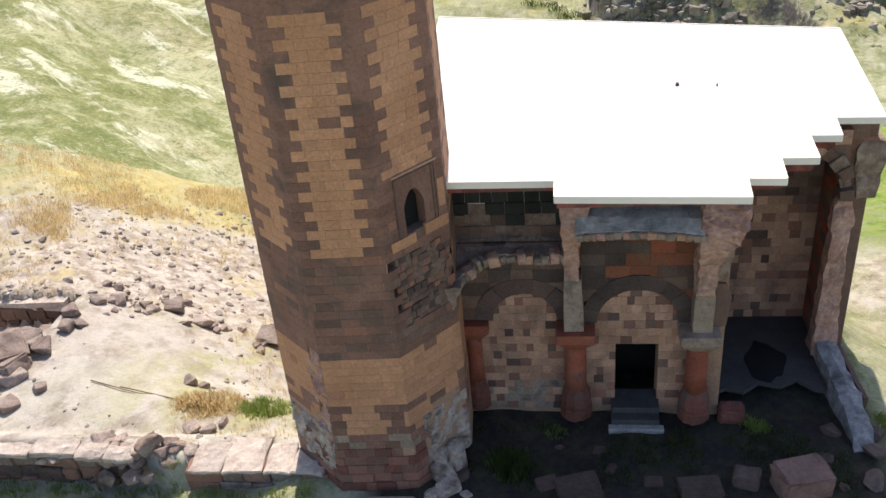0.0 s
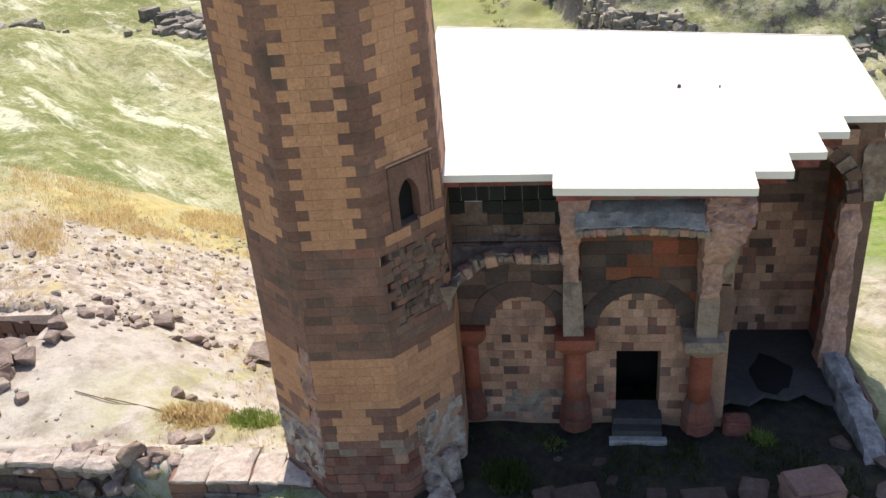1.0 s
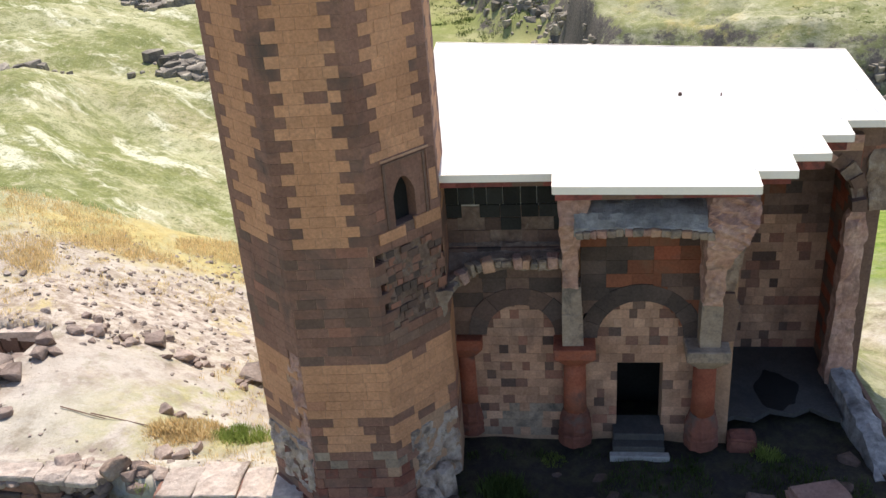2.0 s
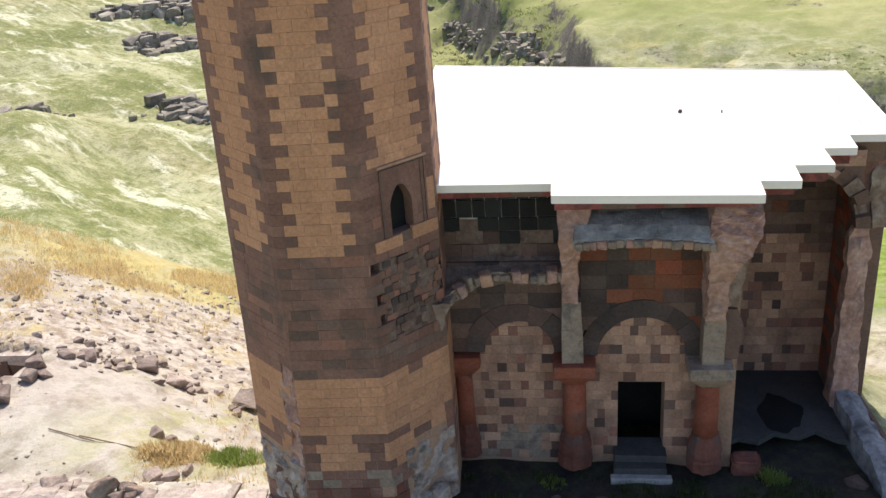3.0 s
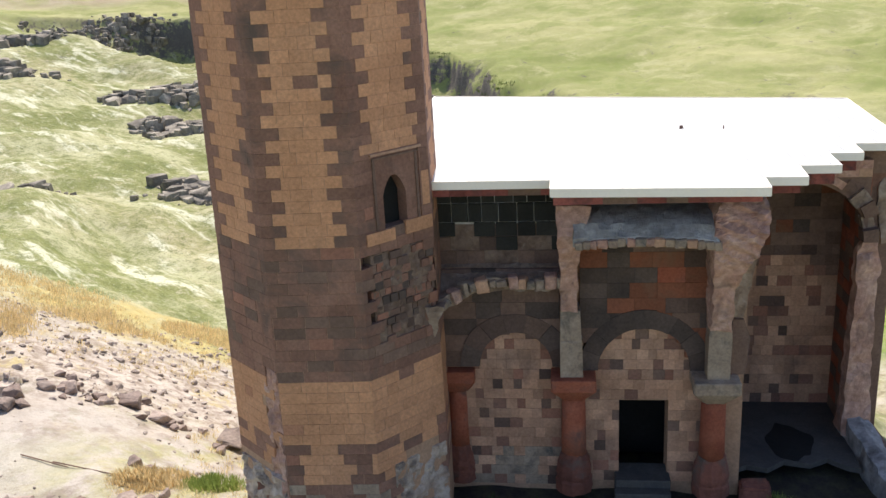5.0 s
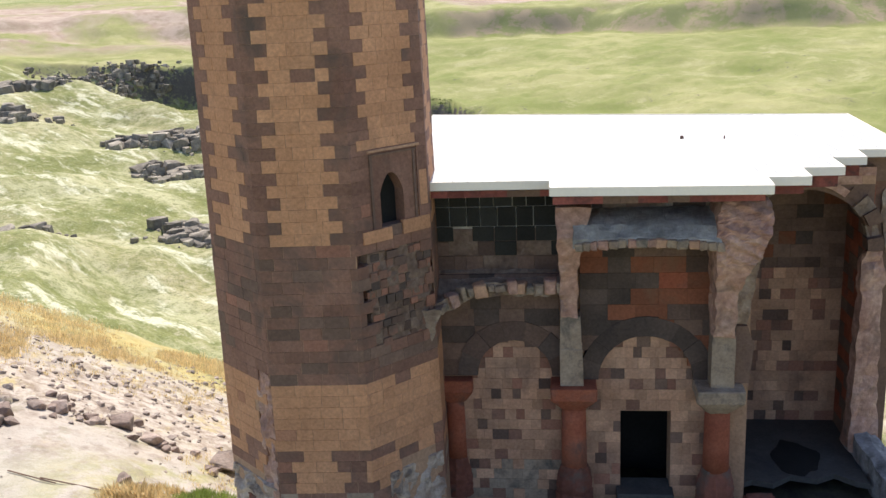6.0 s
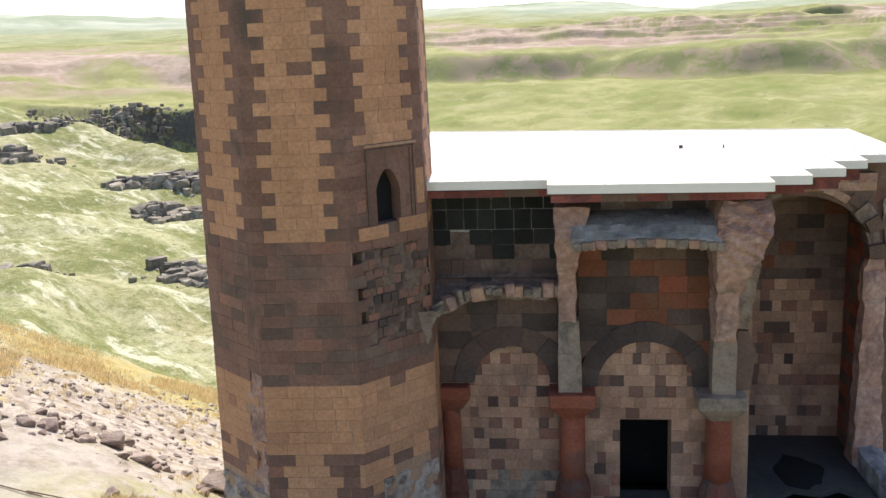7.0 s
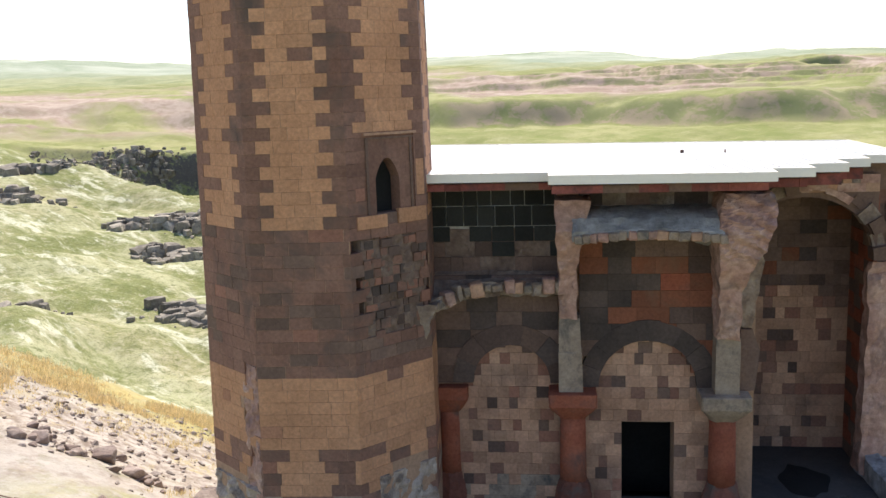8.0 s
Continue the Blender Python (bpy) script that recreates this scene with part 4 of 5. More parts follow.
pier = thing("broken_pier", "broken pier of grey stone and rough plaster above the column", "pier", "broken piers", at=(0.9, 20.6, 4.3))
P = pier.location
bm = sweep_pier([(4.34, 0.62, 1.16, 20.30, 20.95), (5.25, 0.62, 1.15, 20.30, 20.95), (5.28, 0.63, 1.13, 20.32, 20.95), (6.05, 0.64, 1.10, 20.33, 20.95)], 3, 1, 0.012)
bmesh.ops.translate(bm, vec=-P, verts=bm.verts[:])
part("grey_block", bm, GREYSTONE, pier, "smooth grey dressed block")
bm = sweep_pier([(6.03, 0.66, 1.02, 20.30, 20.95), (6.5, 0.63, 1.04, 20.22, 20.95), (7.1, 0.66, 1.02, 20.02, 20.95), (7.7, 0.62, 1.10, 19.75, 20.95), (8.1, 0.60, 1.22, 19.55, 20.95), (8.75, 0.58, 1.35, 19.75, 20.95)], 13, 3, 0.055)
bmesh.ops.translate(bm, vec=-P, verts=bm.verts[:])
part("rubble_pillar", bm, PINK_CORE, pier, "ragged pale plaster and rubble")

pier = thing("broken_pier", "broken pier of grey block flaring into striped vault rubble", "pier", "broken piers", at=(4.3, 20.5, 4.3))
P = pier.location
bm = sweep_pier([(4.34, 4.04, 4.56, 20.22, 20.95), (5.2, 4.04, 4.57, 20.20, 20.95), (5.62, 4.06, 4.56, 20.2, 20.95)], 4, 1, 0.012)
bmesh.ops.translate(bm, vec=-P, verts=bm.verts[:])
part("grey_block", bm, GREYSTONE, pier, "smooth grey dressed block")
bm = sweep_pier([(4.34, 4.6, 4.95, 20.5, 20.95), (5.3, 4.6, 5.02, 20.48, 20.95), (5.75, 4.62, 4.86, 20.5, 20.95)], 5, 1, 0.03)
bmesh.ops.translate(bm, vec=-P, verts=bm.verts[:])
part("dark_block", bm, UMBER, pier, "dark broken block")
bm = sweep_pier([(5.6, 4.04, 4.54, 20.12, 20.95), (6.1, 4.04, 4.52, 19.95, 20.95), (6.7, 4.02, 4.52, 19.8, 20.95), (7.2, 3.98, 4.62, 19.55, 20.95), (7.7, 3.94, 4.86, 19.32, 20.95), (8.15, 3.90, 5.02, 19.2, 21.0), (8.62, 3.98, 5.10, 19.42, 21.2), (8.85, 4.1, 5.06, 19.6, 21.2)], 17, 7, 0.06)
for q in bm.verts:
    # slanting courses of the lost vault
    k = smooth(7.25, 7.6, q.co.z) * (1 - smooth(20.2, 20.6, q.co.y))
    q.co.y += 0.05 * k * math.sin((q.co.z * 0.9 + q.co.x * 0.5) * 24 + 2.6 * noise.noise(q.co * 1.7))
bmesh.ops.translate(bm, vec=-P, verts=bm.verts[:])
part("rubble_pillar", bm, PINK_CORE, pier, "ragged pinkish rubble with vault ribs")
bm = sweep_pier([(5.8, 4.62, 4.86, 20.55, 21.1), (6.6, 4.6, 4.98, 20.5, 21.1), (7.3, 4.62, 5.06, 20.45, 21.2), (7.7, 4.7, 5.0, 20.5, 21.2)], 23, 2, 0.05)
bmesh.ops.translate(bm, vec=-P, verts=bm.verts[:])
part("side_rubble", bm, RUBBLE, pier, "grey mortar rubble")

# ---- brick courses under the roof ----
eaves = tagged(part("wall_eaves", box(0.52, 4.82, 19.10, 20.98, 8.97, 9.14), UMBER), "dark wall head under the roof edge", "wall", kind="structure")
bm = bmesh.new()
for b in ((-2.6, 0.5, 19.94, 21.0, 8.97, 9.14), (4.82, 5.74, 19.82, 21.2, 8.95, 9.14), (5.74, 6.7, 20.8, 22.2, 8.88, 9.14), (6.7, 7.5, 22.0, 23.3, 8.88, 9.14), (7.5, 8.7, 23.2, 24.0, 8.5, 9.14)):
    add_box(bm, *b)
eaves_b = tagged(part("wall_eaves_stepped", bm, UMBER), "stepped dark wall head under the roof edge", "wall", kind="structure")
brick_pick = lambda g, u, z: MAROON if g.random() < 0.7 else UMBER
lay_blocks(eaves, (0.52, 19.06), 0, 4.3, 8.97, 9.13, 0.16, (0.36, 0.44, 0.6), brick_pick, 41, "brick", 0.08)
lay_blocks(eaves_b, (-2.4, 19.9), 0, 2.9, 8.98, 9.13, 0.15, (0.36, 0.44, 0.6), brick_pick, 42, "brick", 0.08)
lay_blocks(eaves_b, (4.86, 19.78), 0, 0.88, 8.95, 9.13, 0.18, (0.36, 0.44), brick_pick, 43, "brick", 0.08)
lay_blocks(eaves_b, (5.76, 20.76), 0, 0.94, 8.88, 9.13, 0.25, (0.36, 0.44), brick_pick, 44, "brick", 0.08)
lay_blocks(eaves_b, (6.72, 21.96), 0, 0.78, 8.88, 9.13, 0.25, (0.36, 0.44), brick_pick, 45, "brick", 0.08)

# ---- recessed east bay ----
PANEL_C = (6.85, 4.6, 1.2)
wall_bay = wall_part("wall_bay", "rear wall of the recessed bay in tan and brown ashlar", MORTAR, (4.6, 8.9, 25.02, 25.6, 0.4, 9.1))
# below 1.75 m most stones take the darker brown
lay_blocks(wall_bay, (4.8, 25.0), 0, 3.4, 1.3, 6.1, 0.30, (0.24, 0.28, 0.32, 0.4), lambda g, u, z: (DARKBROWN if z < 1.75 and g.random() < 0.6 else facade_pick(g, 0.22)) if z < 4.2 or in_panel(4.8 + u, z, PANEL_C, 0.05) else (UMBER if g.random() < 0.6 else DARKBROWN), 51)
lay_blocks(wall_bay, (4.8, 24.97), 0, 3.4, 6.1, 9.0, 0.36, (0.44, 0.56, 0.68), lambda g, u, z: UMBER if g.random() < 0.6 else OCHRE if g.random() < 0.45 else DARK, 52)
wall_bw = wall_part("wall_bay_west", "dark side wall of the recessed bay", UMBER, (4.3, 4.8, 21.0, 25.1, 0.4, 9.1))
lay_blocks(wall_bw, (4.82, 21.1), 90, 3.9, 1.3, 8.6, 0.36, (0.48, 0.6, 0.72), lambda g, u, z: UMBER if g.random() < 0.6 else BROWN, 53)
wall_east = wall_part("wall_east", "broken east wall of dark red and brown stone", UMBER, (8.26, 8.95, 23.3, 25.1, 0.4, 9.1))
lay_blocks(wall_east, (8.2, 25.0), -90, 1.8, 1.3, 8.4, 0.34, (0.44, 0.56, 0.68), lambda g, u, z: RED if g.random() < 0.4 else UMBER, 54)
lay_blocks(wall_east, (8.3, 23.3), 0, 0.66, 6.7, 8.5, 0.36, (0.32, 0.36), lambda g, u, z: BROWN if g.random() < 0.6 else ROSE, 55)
bm = bmesh.new()
arc = [(6.5 - 1.70 * math.cos(math.pi * i / 16), 6.85 + 1.53 * math.sin(math.pi * i / 16)) for i in range(17)]
for (xa, za), (xb, zb) in zip(arc, arc[1:]):
    add_prism(bm, [(xa, za), (xb, zb), (xb, 8.9), (xa, 8.9)], "y", 22.95, 23.35)
spandrel = tagged(part("wall_spandrel", bm, UMBER), "dark spandrel wall above the bay arch", "wall", kind="structure")
arch_ring(spandrel, (6.5, 6.85), 1.66, 1.92, 22.86, 23.2, 17, [PINK_CORE, RUBBLE, UMBER], 57, jitter=0.09)
lay_blocks(spandrel, (5.0, 22.93), 0, 3.2, 8.48, 8.9, 0.21, (0.2, 0.28, 0.36), lambda g, u, z: g.choice([RUBBLE, FACADE, PINK_CORE, UMBER]), 58)

end = thing("broken_wall_end", "ragged pink torn end of the east wall", "wall end", at=(8.35, 23.1, 1.6))
P = end.location
bm = sweep_pier([(1.4, 8.0, 8.75, 22.9, 23.6), (2.4, 8.02, 8.66, 22.95, 23.5), (3.5, 8.06, 8.62, 22.98, 23.45), (4.6, 8.04, 8.58, 22.95, 23.4), (5.6, 8.06, 8.56, 22.98, 23.4), (6.3, 8.04, 8.60, 23.0, 23.4), (6.75, 8.16, 8.46, 23.1, 23.4)], 31, 3, 0.09)
bmesh.ops.translate(bm, vec=-P, verts=bm.verts[:])
part("torn_core", bm, PINK_CORE, end, "pale pink exposed core")
bm = sweep_pier([(6.7, 8.6, 9.15, 23.2, 23.7), (7.4, 8.5, 9.2, 23.25, 23.8), (8.1, 8.45, 9.3, 23.2, 23.9), (8.4, 8.6, 9.2, 23.3, 23.9)], 37, 2, 0.06)
bmesh.ops.translate(bm, vec=-P, verts=bm.verts[:])
part("cement_head", bm, RUBBLE, end, "grey mortar patched head")

low = thing("low_wall", "low ruined wall stub capped with grey cement", "wall stub", at=(8.5, 22, 1.0))
P = low.location
bm = bmesh.new()
rows = []
for i in range(15):
    t = i / 14
    y = 23.5 - 4.2 * t
    xc = 8.34 + 0.42 * t
    zt = 2.05 - 0.75 * t - 0.35 * max(0, t - 0.75) * 4
    hw = 0.30 + 0.03 * math.sin(i * 2.3)
    rows.append([bm.verts.new(Vector(p) - P) for p in ((xc - hw, y, 0.4), (xc - hw, y, zt), (xc, y, zt + 0.05), (xc + hw, y, zt - 0.03), (xc + hw, y, 0.2))])
for a, b in zip(rows, rows[1:]):
    for j in range(5):
        bm.faces.new((a[j], a[(j + 1) % 5], b[(j + 1) % 5], b[j]))
bm.faces.new(rows[0])
bm.faces.new(rows[-1][::-1])
roughen(bm, 0.07, 2.8, 1, seed=4.4)
part("cement_cap", bm, CAPPING, low, "blue-grey cement capping")
beam = thing("stone_kerb", "long dark stone kerb beside the low wall", "kerb", at=(9.0, 22.4, 1.0))
bm = add_box(bmesh.new(), -0.07, 0.07, -1.25, 1.25, -0.3, 0.42, 0.015)
ob = part("kerb_bar", roughen(bm, 0.02, 2.0, 3), UMBER, beam)
ob.rotation_euler = (0.12, 0, radians(8))

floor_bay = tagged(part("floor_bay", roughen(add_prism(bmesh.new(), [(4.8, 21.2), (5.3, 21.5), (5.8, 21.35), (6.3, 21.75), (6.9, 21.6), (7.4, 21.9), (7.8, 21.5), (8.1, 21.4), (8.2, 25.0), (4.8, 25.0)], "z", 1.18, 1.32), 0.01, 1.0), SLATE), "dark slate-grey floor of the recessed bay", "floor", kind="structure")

# low black patch with a wavy rim, laid on the slate floor
ash = bmesh.new()
rim = [(6.65 + (0.55 + 0.10 * math.sin(2 * a + 0.7) + 0.05 * math.sin(5 * a)) * math.cos(a), 22.7 + (0.95 + 0.12 * math.sin(3 * a + 1.9) + 0.06 * math.sin(7 * a)) * math.sin(a)) for a in [2 * math.pi * i / 28 for i in range(28)]]
mid = ash.verts.new((6.65, 22.7, 1.37))
ring = [ash.verts.new((x, y, 1.328)) for x, y in rim]
foot = [ash.verts.new((x, y, 1.29)) for x, y in rim]
for i in range(28):
    ash.faces.new((mid, ring[i], ring[(i + 1) % 28]))
    ash.faces.new((ring[i], foot[i], foot[(i + 1) % 28], ring[(i + 1) % 28]))
tagged(part("ash", ash, BLACK), "flat black patch with a wavy rim on the slate floor", "ash")

# closing walls of the hall behind
wall_part("wall_rear", "plain walls closing the hall behind the facade", MORTAR, (-2.6, 9.0, 28.2, 28.8, -6, 9.1), (-2.6, -2.2, 21.6, 28.2, -1, 9.1), (8.6, 9.0, 25.6, 28.2, -2, 9.1))

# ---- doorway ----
# added black sheet; its colour stands for the unlit hall inside
door = tagged(part("doorway_dark_sheet", box(1.9, 3.4, 22.6, 22.66, 1.0, 3.8), BLACK), "black sheet added deep inside the doorway for its unlit dark", "door", kind="structure")
steps = thing("doorstep", "worn grey stone doorsteps at the dark doorway", "steps", at=(2.62, 20.4, 1.0))
P = steps.location
for x0, x1, y0, y1, z0, z1 in ((1.95, 3.3, 20.42, 21.3, 1.0, 1.46), (1.93, 3.28, 20.12, 20.45, 0.95, 1.27), (1.84, 3.4, 19.92, 20.14, 0.9, 1.10)):
    bm = box(x0 - P.x, x1 - P.x, y0 - P.y, y1 - P.y, z0 - P.z, z1 - P.z, bevel=0.02)
    part("step", roughen(bm, 0.012, 3.0, 1), CEMENT if z1 < 1.2 else SLATE, steps)

# ---- niche window of the minaret ----
def on_face(u, z, out, face=1):
    return tower_point(face, u, z, out) - MBASE


def face_prism(outline, out0, out1, mat, name, parent, label=""):
    """A form on the niche face from its (u, z) outline, between two depths."""
    bm = bmesh.new()
    a = [bm.verts.new(on_face(u, z, out0)) for u, z in outline]
    b = [bm.verts.new(on_face(u, z, out1)) for u, z in outline]
    n = len(outline)
    bm.faces.new(a)
    bm.faces.new(b[::-1])
    for i in range(n):
        bm.faces.new((a[i], b[i], b[(i + 1) % n], a[(i + 1) % n]))
    return part(name, bm, mat, parent, label)


def rect(u0, u1, z0, z1):
    return [(u0, z0), (u1, z0), (u1, z1), (u0, z1)]


niche = part("window", mesh_of("window", [tuple(on_face(u, z, -0.34)) for u, z in rect(0.05, 0.98, 8.5, 10.8)], [(0, 1, 2, 3)], UMBER), UMBER, minaret, "arched window niche in a moulded stone frame")
W0, W1, WZ0, WZ1 = 0.355, 0.66, 8.70, 9.42
top = [(W0 + (W1 - W0) * t, WZ1 + 0.40 * (1 - abs(2 * t - 1) ** 2.1)) for t in [i / 10 for i in range(11)]]
U0, U1, Z0, Z1 = 0.10, 0.985, 8.47, 10.765
face_prism([(U0, Z0), (W0, Z0), (W0, WZ1)] + top[1:6] + [(0.515, Z1), (U0, Z1)], -0.32, -0.006, BROWN, "surround", niche)
face_prism([(W1, Z0), (U1, Z0), (U1, Z1), (0.515, Z1)] + top[5:10] + [(W1, WZ1)], -0.32, -0.006, BROWN, "surround", niche)
face_prism(rect(W0, W1, Z0, WZ0), -0.32, -0.02, UMBER, "surround", niche)
# solid black panel closing the niche, its inner shade put into the colour
face_prism(rect(W0 - 0.02, W1 + 0.02, 8.7, 10.1), -0.36, -0.30, BLACK, "opening", niche, "black panel painted as the dark depth of the window")
for u0, u1, z0, z1, out, mat in ((0.235, 0.265, 8.70, 10.24, 0.03, UMBER), (0.80, 0.825, 8.74, 10.24, 0.03, UMBER), (0.85, 0.87, 8.74, 10.30, 0.03, BROWN), (0.215, 0.89, 10.29, 10.345, 0.045, FACADE), (0.235, 0.85, 10.21, 10.245, 0.025, UMBER)):
    face_prism(rect(u0, u1, z0, z1), -0.02, out, mat, "moulding", niche)
face_prism(rect(0.88, 0.98, 9.0, 9.75), -0.06, 0.008, TAN, "jamb_stone", niche)
face_prism(rect(0.88, 0.98, 9.76, 10.25), -0.06, 0.006, BROWN, "jamb_stone", niche)
face_prism(rect(0.10, 0.21, 9.0, 9.25), -0.06, 0.006, ROSE, "jamb_stone", niche)
for u0, u1, z0, z1, m in ((0.10, 0.34, 10.36, 10.56, TAN), (0.345, 0.62, 10.36, 10.56, TAN), (0.625, 0.85, 10.36, 10.56, TAN), (0.10, 0.26, 10.565, 10.765, BROWN), (0.265, 0.56, 10.565, 10.765, TAN), (0.565, 0.80, 10.565, 10.765, TAN)):
    face_prism(rect(u0, u1, z0, z1), -0.06, 0.004, m, "lintel_stone", niche)
face_prism(rect(0.10, 0.47, 8.42, 8.68), -0.06, 0.03, TAN, "sill_stone", niche, "pale tan sill stone")
face_prism(rect(0.62, 0.99, 8.46, 8.76), -0.06, 0.03, TAN, "sill_stone", niche, "pale tan sill stone")

# ---- rubble where the facing is lost ----
def rubble_patch(u0, u1, z0, z1, face, out, seed, mat, cols=16, rows=20, amp=0.09):
    bm = bmesh.new()
    g = []
    for j in range(rows + 1):
        r = []
        for i in range(cols + 1):
            u, z = u0 + (u1 - u0) * i / cols, z0 + (z1 - z0) * j / rows
            p = tower_point(face, u, z, 0)
            k = noise.noise((p.x * 3 + seed, p.y * 3, p.z * 3)) * amp + noise.noise((p.x * 8, p.y * 8 + seed, p.z * 8)) * amp * 0.6
            edge = min(i, cols - i, j, rows - j)
            r.append(bm.verts.new(tower_point(face, u, z, out + k if edge else -0.42) - MBASE))
        g.append(r)
    for a, b in zip(g, g[1:]):
        for i in range(cols):
            bm.faces.new((a[i], a[i + 1], b[i + 1], b[i]))
    return part("rubble_patch", bm, mat, minaret, "exposed mortar rubble")


rubble_patch(0.12, 0.99, 5.85, 8.3, 1, -0.05, 3.0, WEATHERED, 30, 60, amp=0.05)
rubble_patch(0.2, 1.0, 1.0, 3.2, 1, 0.02, 9.0, MORTARMASS, 26, 40, amp=0.13)
rubble_patch(0.70, 0.995, 2.3, 5.7, -1, -0.01, 5.0, PINK_CORE, 14, 60, 0.10)
rubble_patch(0.0, 0.99, 1.4, 3.0, -1, 0.05, 6.0, MORTARMASS, 20, 24, 0.14)

# small core stones left where the facing has gone
rng = random.Random(63)
z = 5.9
while z < 8.25:
    h = rng.uniform(0.15, 0.25)
    s = 1.10 + rng.uniform(0, 0.08)
    while s < 1.97:
        e = min(s + rng.uniform(0.06, 0.17), 1.99)
        if rng.random() < 0.84 and e - s > 0.03:
            v, f = tower_block(s + 0.006, e - 0.006, z + 0.010, z + h - 0.010, rng.uniform(-0.05, 0.006), 0.3)
            m = rng.choice([BROWN, DARKBROWN, UMBER, BROWN, DARK, ROSE])
            part("core_stone", mesh_of("core_stone", [(p[0] - MBASE.x, p[1] - MBASE.y, p[2] - MBASE.z) for p in v], f, m), m, minaret)
        s = e
    z += h

# projecting plinth and collapsed base stones
rng = random.Random(77)
for z0, z1, out in ((0.5, 0.85, 0.13), (0.85, 1.17, 0.09), (1.17, 1.46, 0.05), (1.46, 1.76, 0.03), (1.76, 2.06, 0.015), (2.06, 2.35, 0.005)):
    s = -0.95
    while s < 1.2:
        e = min(s + rng.uniform(0.12, 0.32), 1.22)
        v, f = tower_block(s, e, z0, z1, out + rng.uniform(-0.025, 0.02), 0.4)
        m = rng.choice([BROWN, BROWN, UMBER, ROSE, COLBASE])
        part("plinth_stone", mesh_of("plinth_stone", [(p[0] - MBASE.x, p[1] - MBASE.y, p[2] - MBASE.z) for p in v], f, m), m, minaret)
        s = e


def rock(name, label, at, size, mat, seed, group="", category="stone", yaw=0.0, sink=0.12, boxy=False):
    if boxy:
        bm = add_box(bmesh.new(), -size[0] * 0.6, size[0] * 0.6, -size[1] * 0.6, size[1] * 0.6, 0, size[2] * 1.1)
        bmesh.ops.bevel(bm, geom=bm.edges[:], offset=min(size) * 0.12, segments=2, affect="EDGES")
        roughen(bm, min(size) * 0.10, 2.2, 1, seed=seed)
    else:
        bm = stone_bm(size, seed)
        bmesh.ops.bevel(bm, geom=bm.edges[:], offset=min(size) * 0.06, segments=1, affect="EDGES")
        roughen(bm, min(size) * 0.07, 3.0, 1, seed=seed)
    ob = part(name, bm, mat)
    z = at[2] if len(at) > 2 else ground_z(at[0], at[1])
    ob.location = (at[0], at[1], z - sink)
    ob.rotation_euler = (0, 0, yaw)
    return tagged(ob, label, category, group)


rock("fallen_block", "large fallen pinkish stone block in the shaded court", (6.75, 18.0), (1.15, 0.8, 0.75), ROSEBLOCK, 3, "fallen blocks", "block", 0.25, boxy=True)
rock("fallen_block", "small fallen reddish stone block in the shaded court", (5.4, 18.25), (0.6, 0.5, 0.38), COURTSTONE, 5, "fallen blocks", "block", -0.3, boxy=True)
rock("fallen_block", "flat dark reddish fallen block in the shaded court", (4.15, 17.85), (0.95, 0.6, 0.3), COURTSTONE, 8, "fallen blocks", "block", 0.1, boxy=True)
rock("fallen_block", "flat brown fallen slab in the shaded court", (0.95, 17.75), (1.0, 0.75, 0.34), COURTSTONE, 12, "fallen blocks", "block", 0.3, boxy=True)
rock("fallen_block", "small grey fallen block in the shaded court", (2.95, 18.1), (0.42, 0.3, 0.2), COURTSTONE, 15, "fallen blocks", "block", 0.0, boxy=True)
rock("fallen_block", "grey fallen block half sunk beside a brown slab", (0.1, 18.0), (0.5, 0.4, 0.22), COURTSTONE, 17, "fallen blocks", "block", 0.4, boxy=True)
rock("fallen_block", "grey flat stone lying at the foot of the minaret", (-4.1, 17.0), (1.1, 0.5, 0.3), GREYSTONE, 19, "fallen blocks", "block", 0.05, boxy=True)
rock("carved_block", "red carved stone block standing beside the column", (5.38, 20.75), (0.62, 0.5, 0.5), COLBASE, 23, "", "block", -0.08, boxy=True)
for i, (x, y, z, sx, sz) in enumerate(((-2.75, 18.2, 0.7, 0.55, 0.75), (-2.62, 17.75, 0.75, 0.5, 0.5), (-2.45, 18.55, 0.8, 0.42, 1.0), (-3.05, 17.6, 0.75, 0.4, 0.35), (-2.3, 18.1, 0.75, 0.4, 0.4), (-2.75, 17.3, 0.75, 0.38, 0.3), (-2.1, 17.6, 0.75, 0.3, 0.24), (-2.9, 18.45, 1.3, 0.4, 0.5))):
    rock("mortar_lump", "rough whitish lump of fallen mortar at the minaret foot", (x, y, z), (sx, sx * 0.85, sz), MORTARMASS if i != 4 else COURTSTONE, 29 + i * 3, "fallen mortar lumps", "rubble", 0.4 * i)
for i, (x, y, sx) in enumerate(((1.55, 19.3, 0.3), (1.85, 18.6, 0.28), (8.0, 20.1, 0.4), (7.6, 19.0, 0.34), (8.9, 19.2, 0.45), (8.6, 18.2, 0.5), (0.4, 19.5, 0.22), (-1.2, 18.3, 0.3), (9.1, 20.0, 0.4), (7.9, 18.0, 0.3))):
    rock("court_stone", "loose grey-brown stone lying in the shaded court", (x, y), (sx, sx * 0.8, sx * 0.6), COURTSTONE, 60 + i, "loose court stones", yaw=i * 0.9)

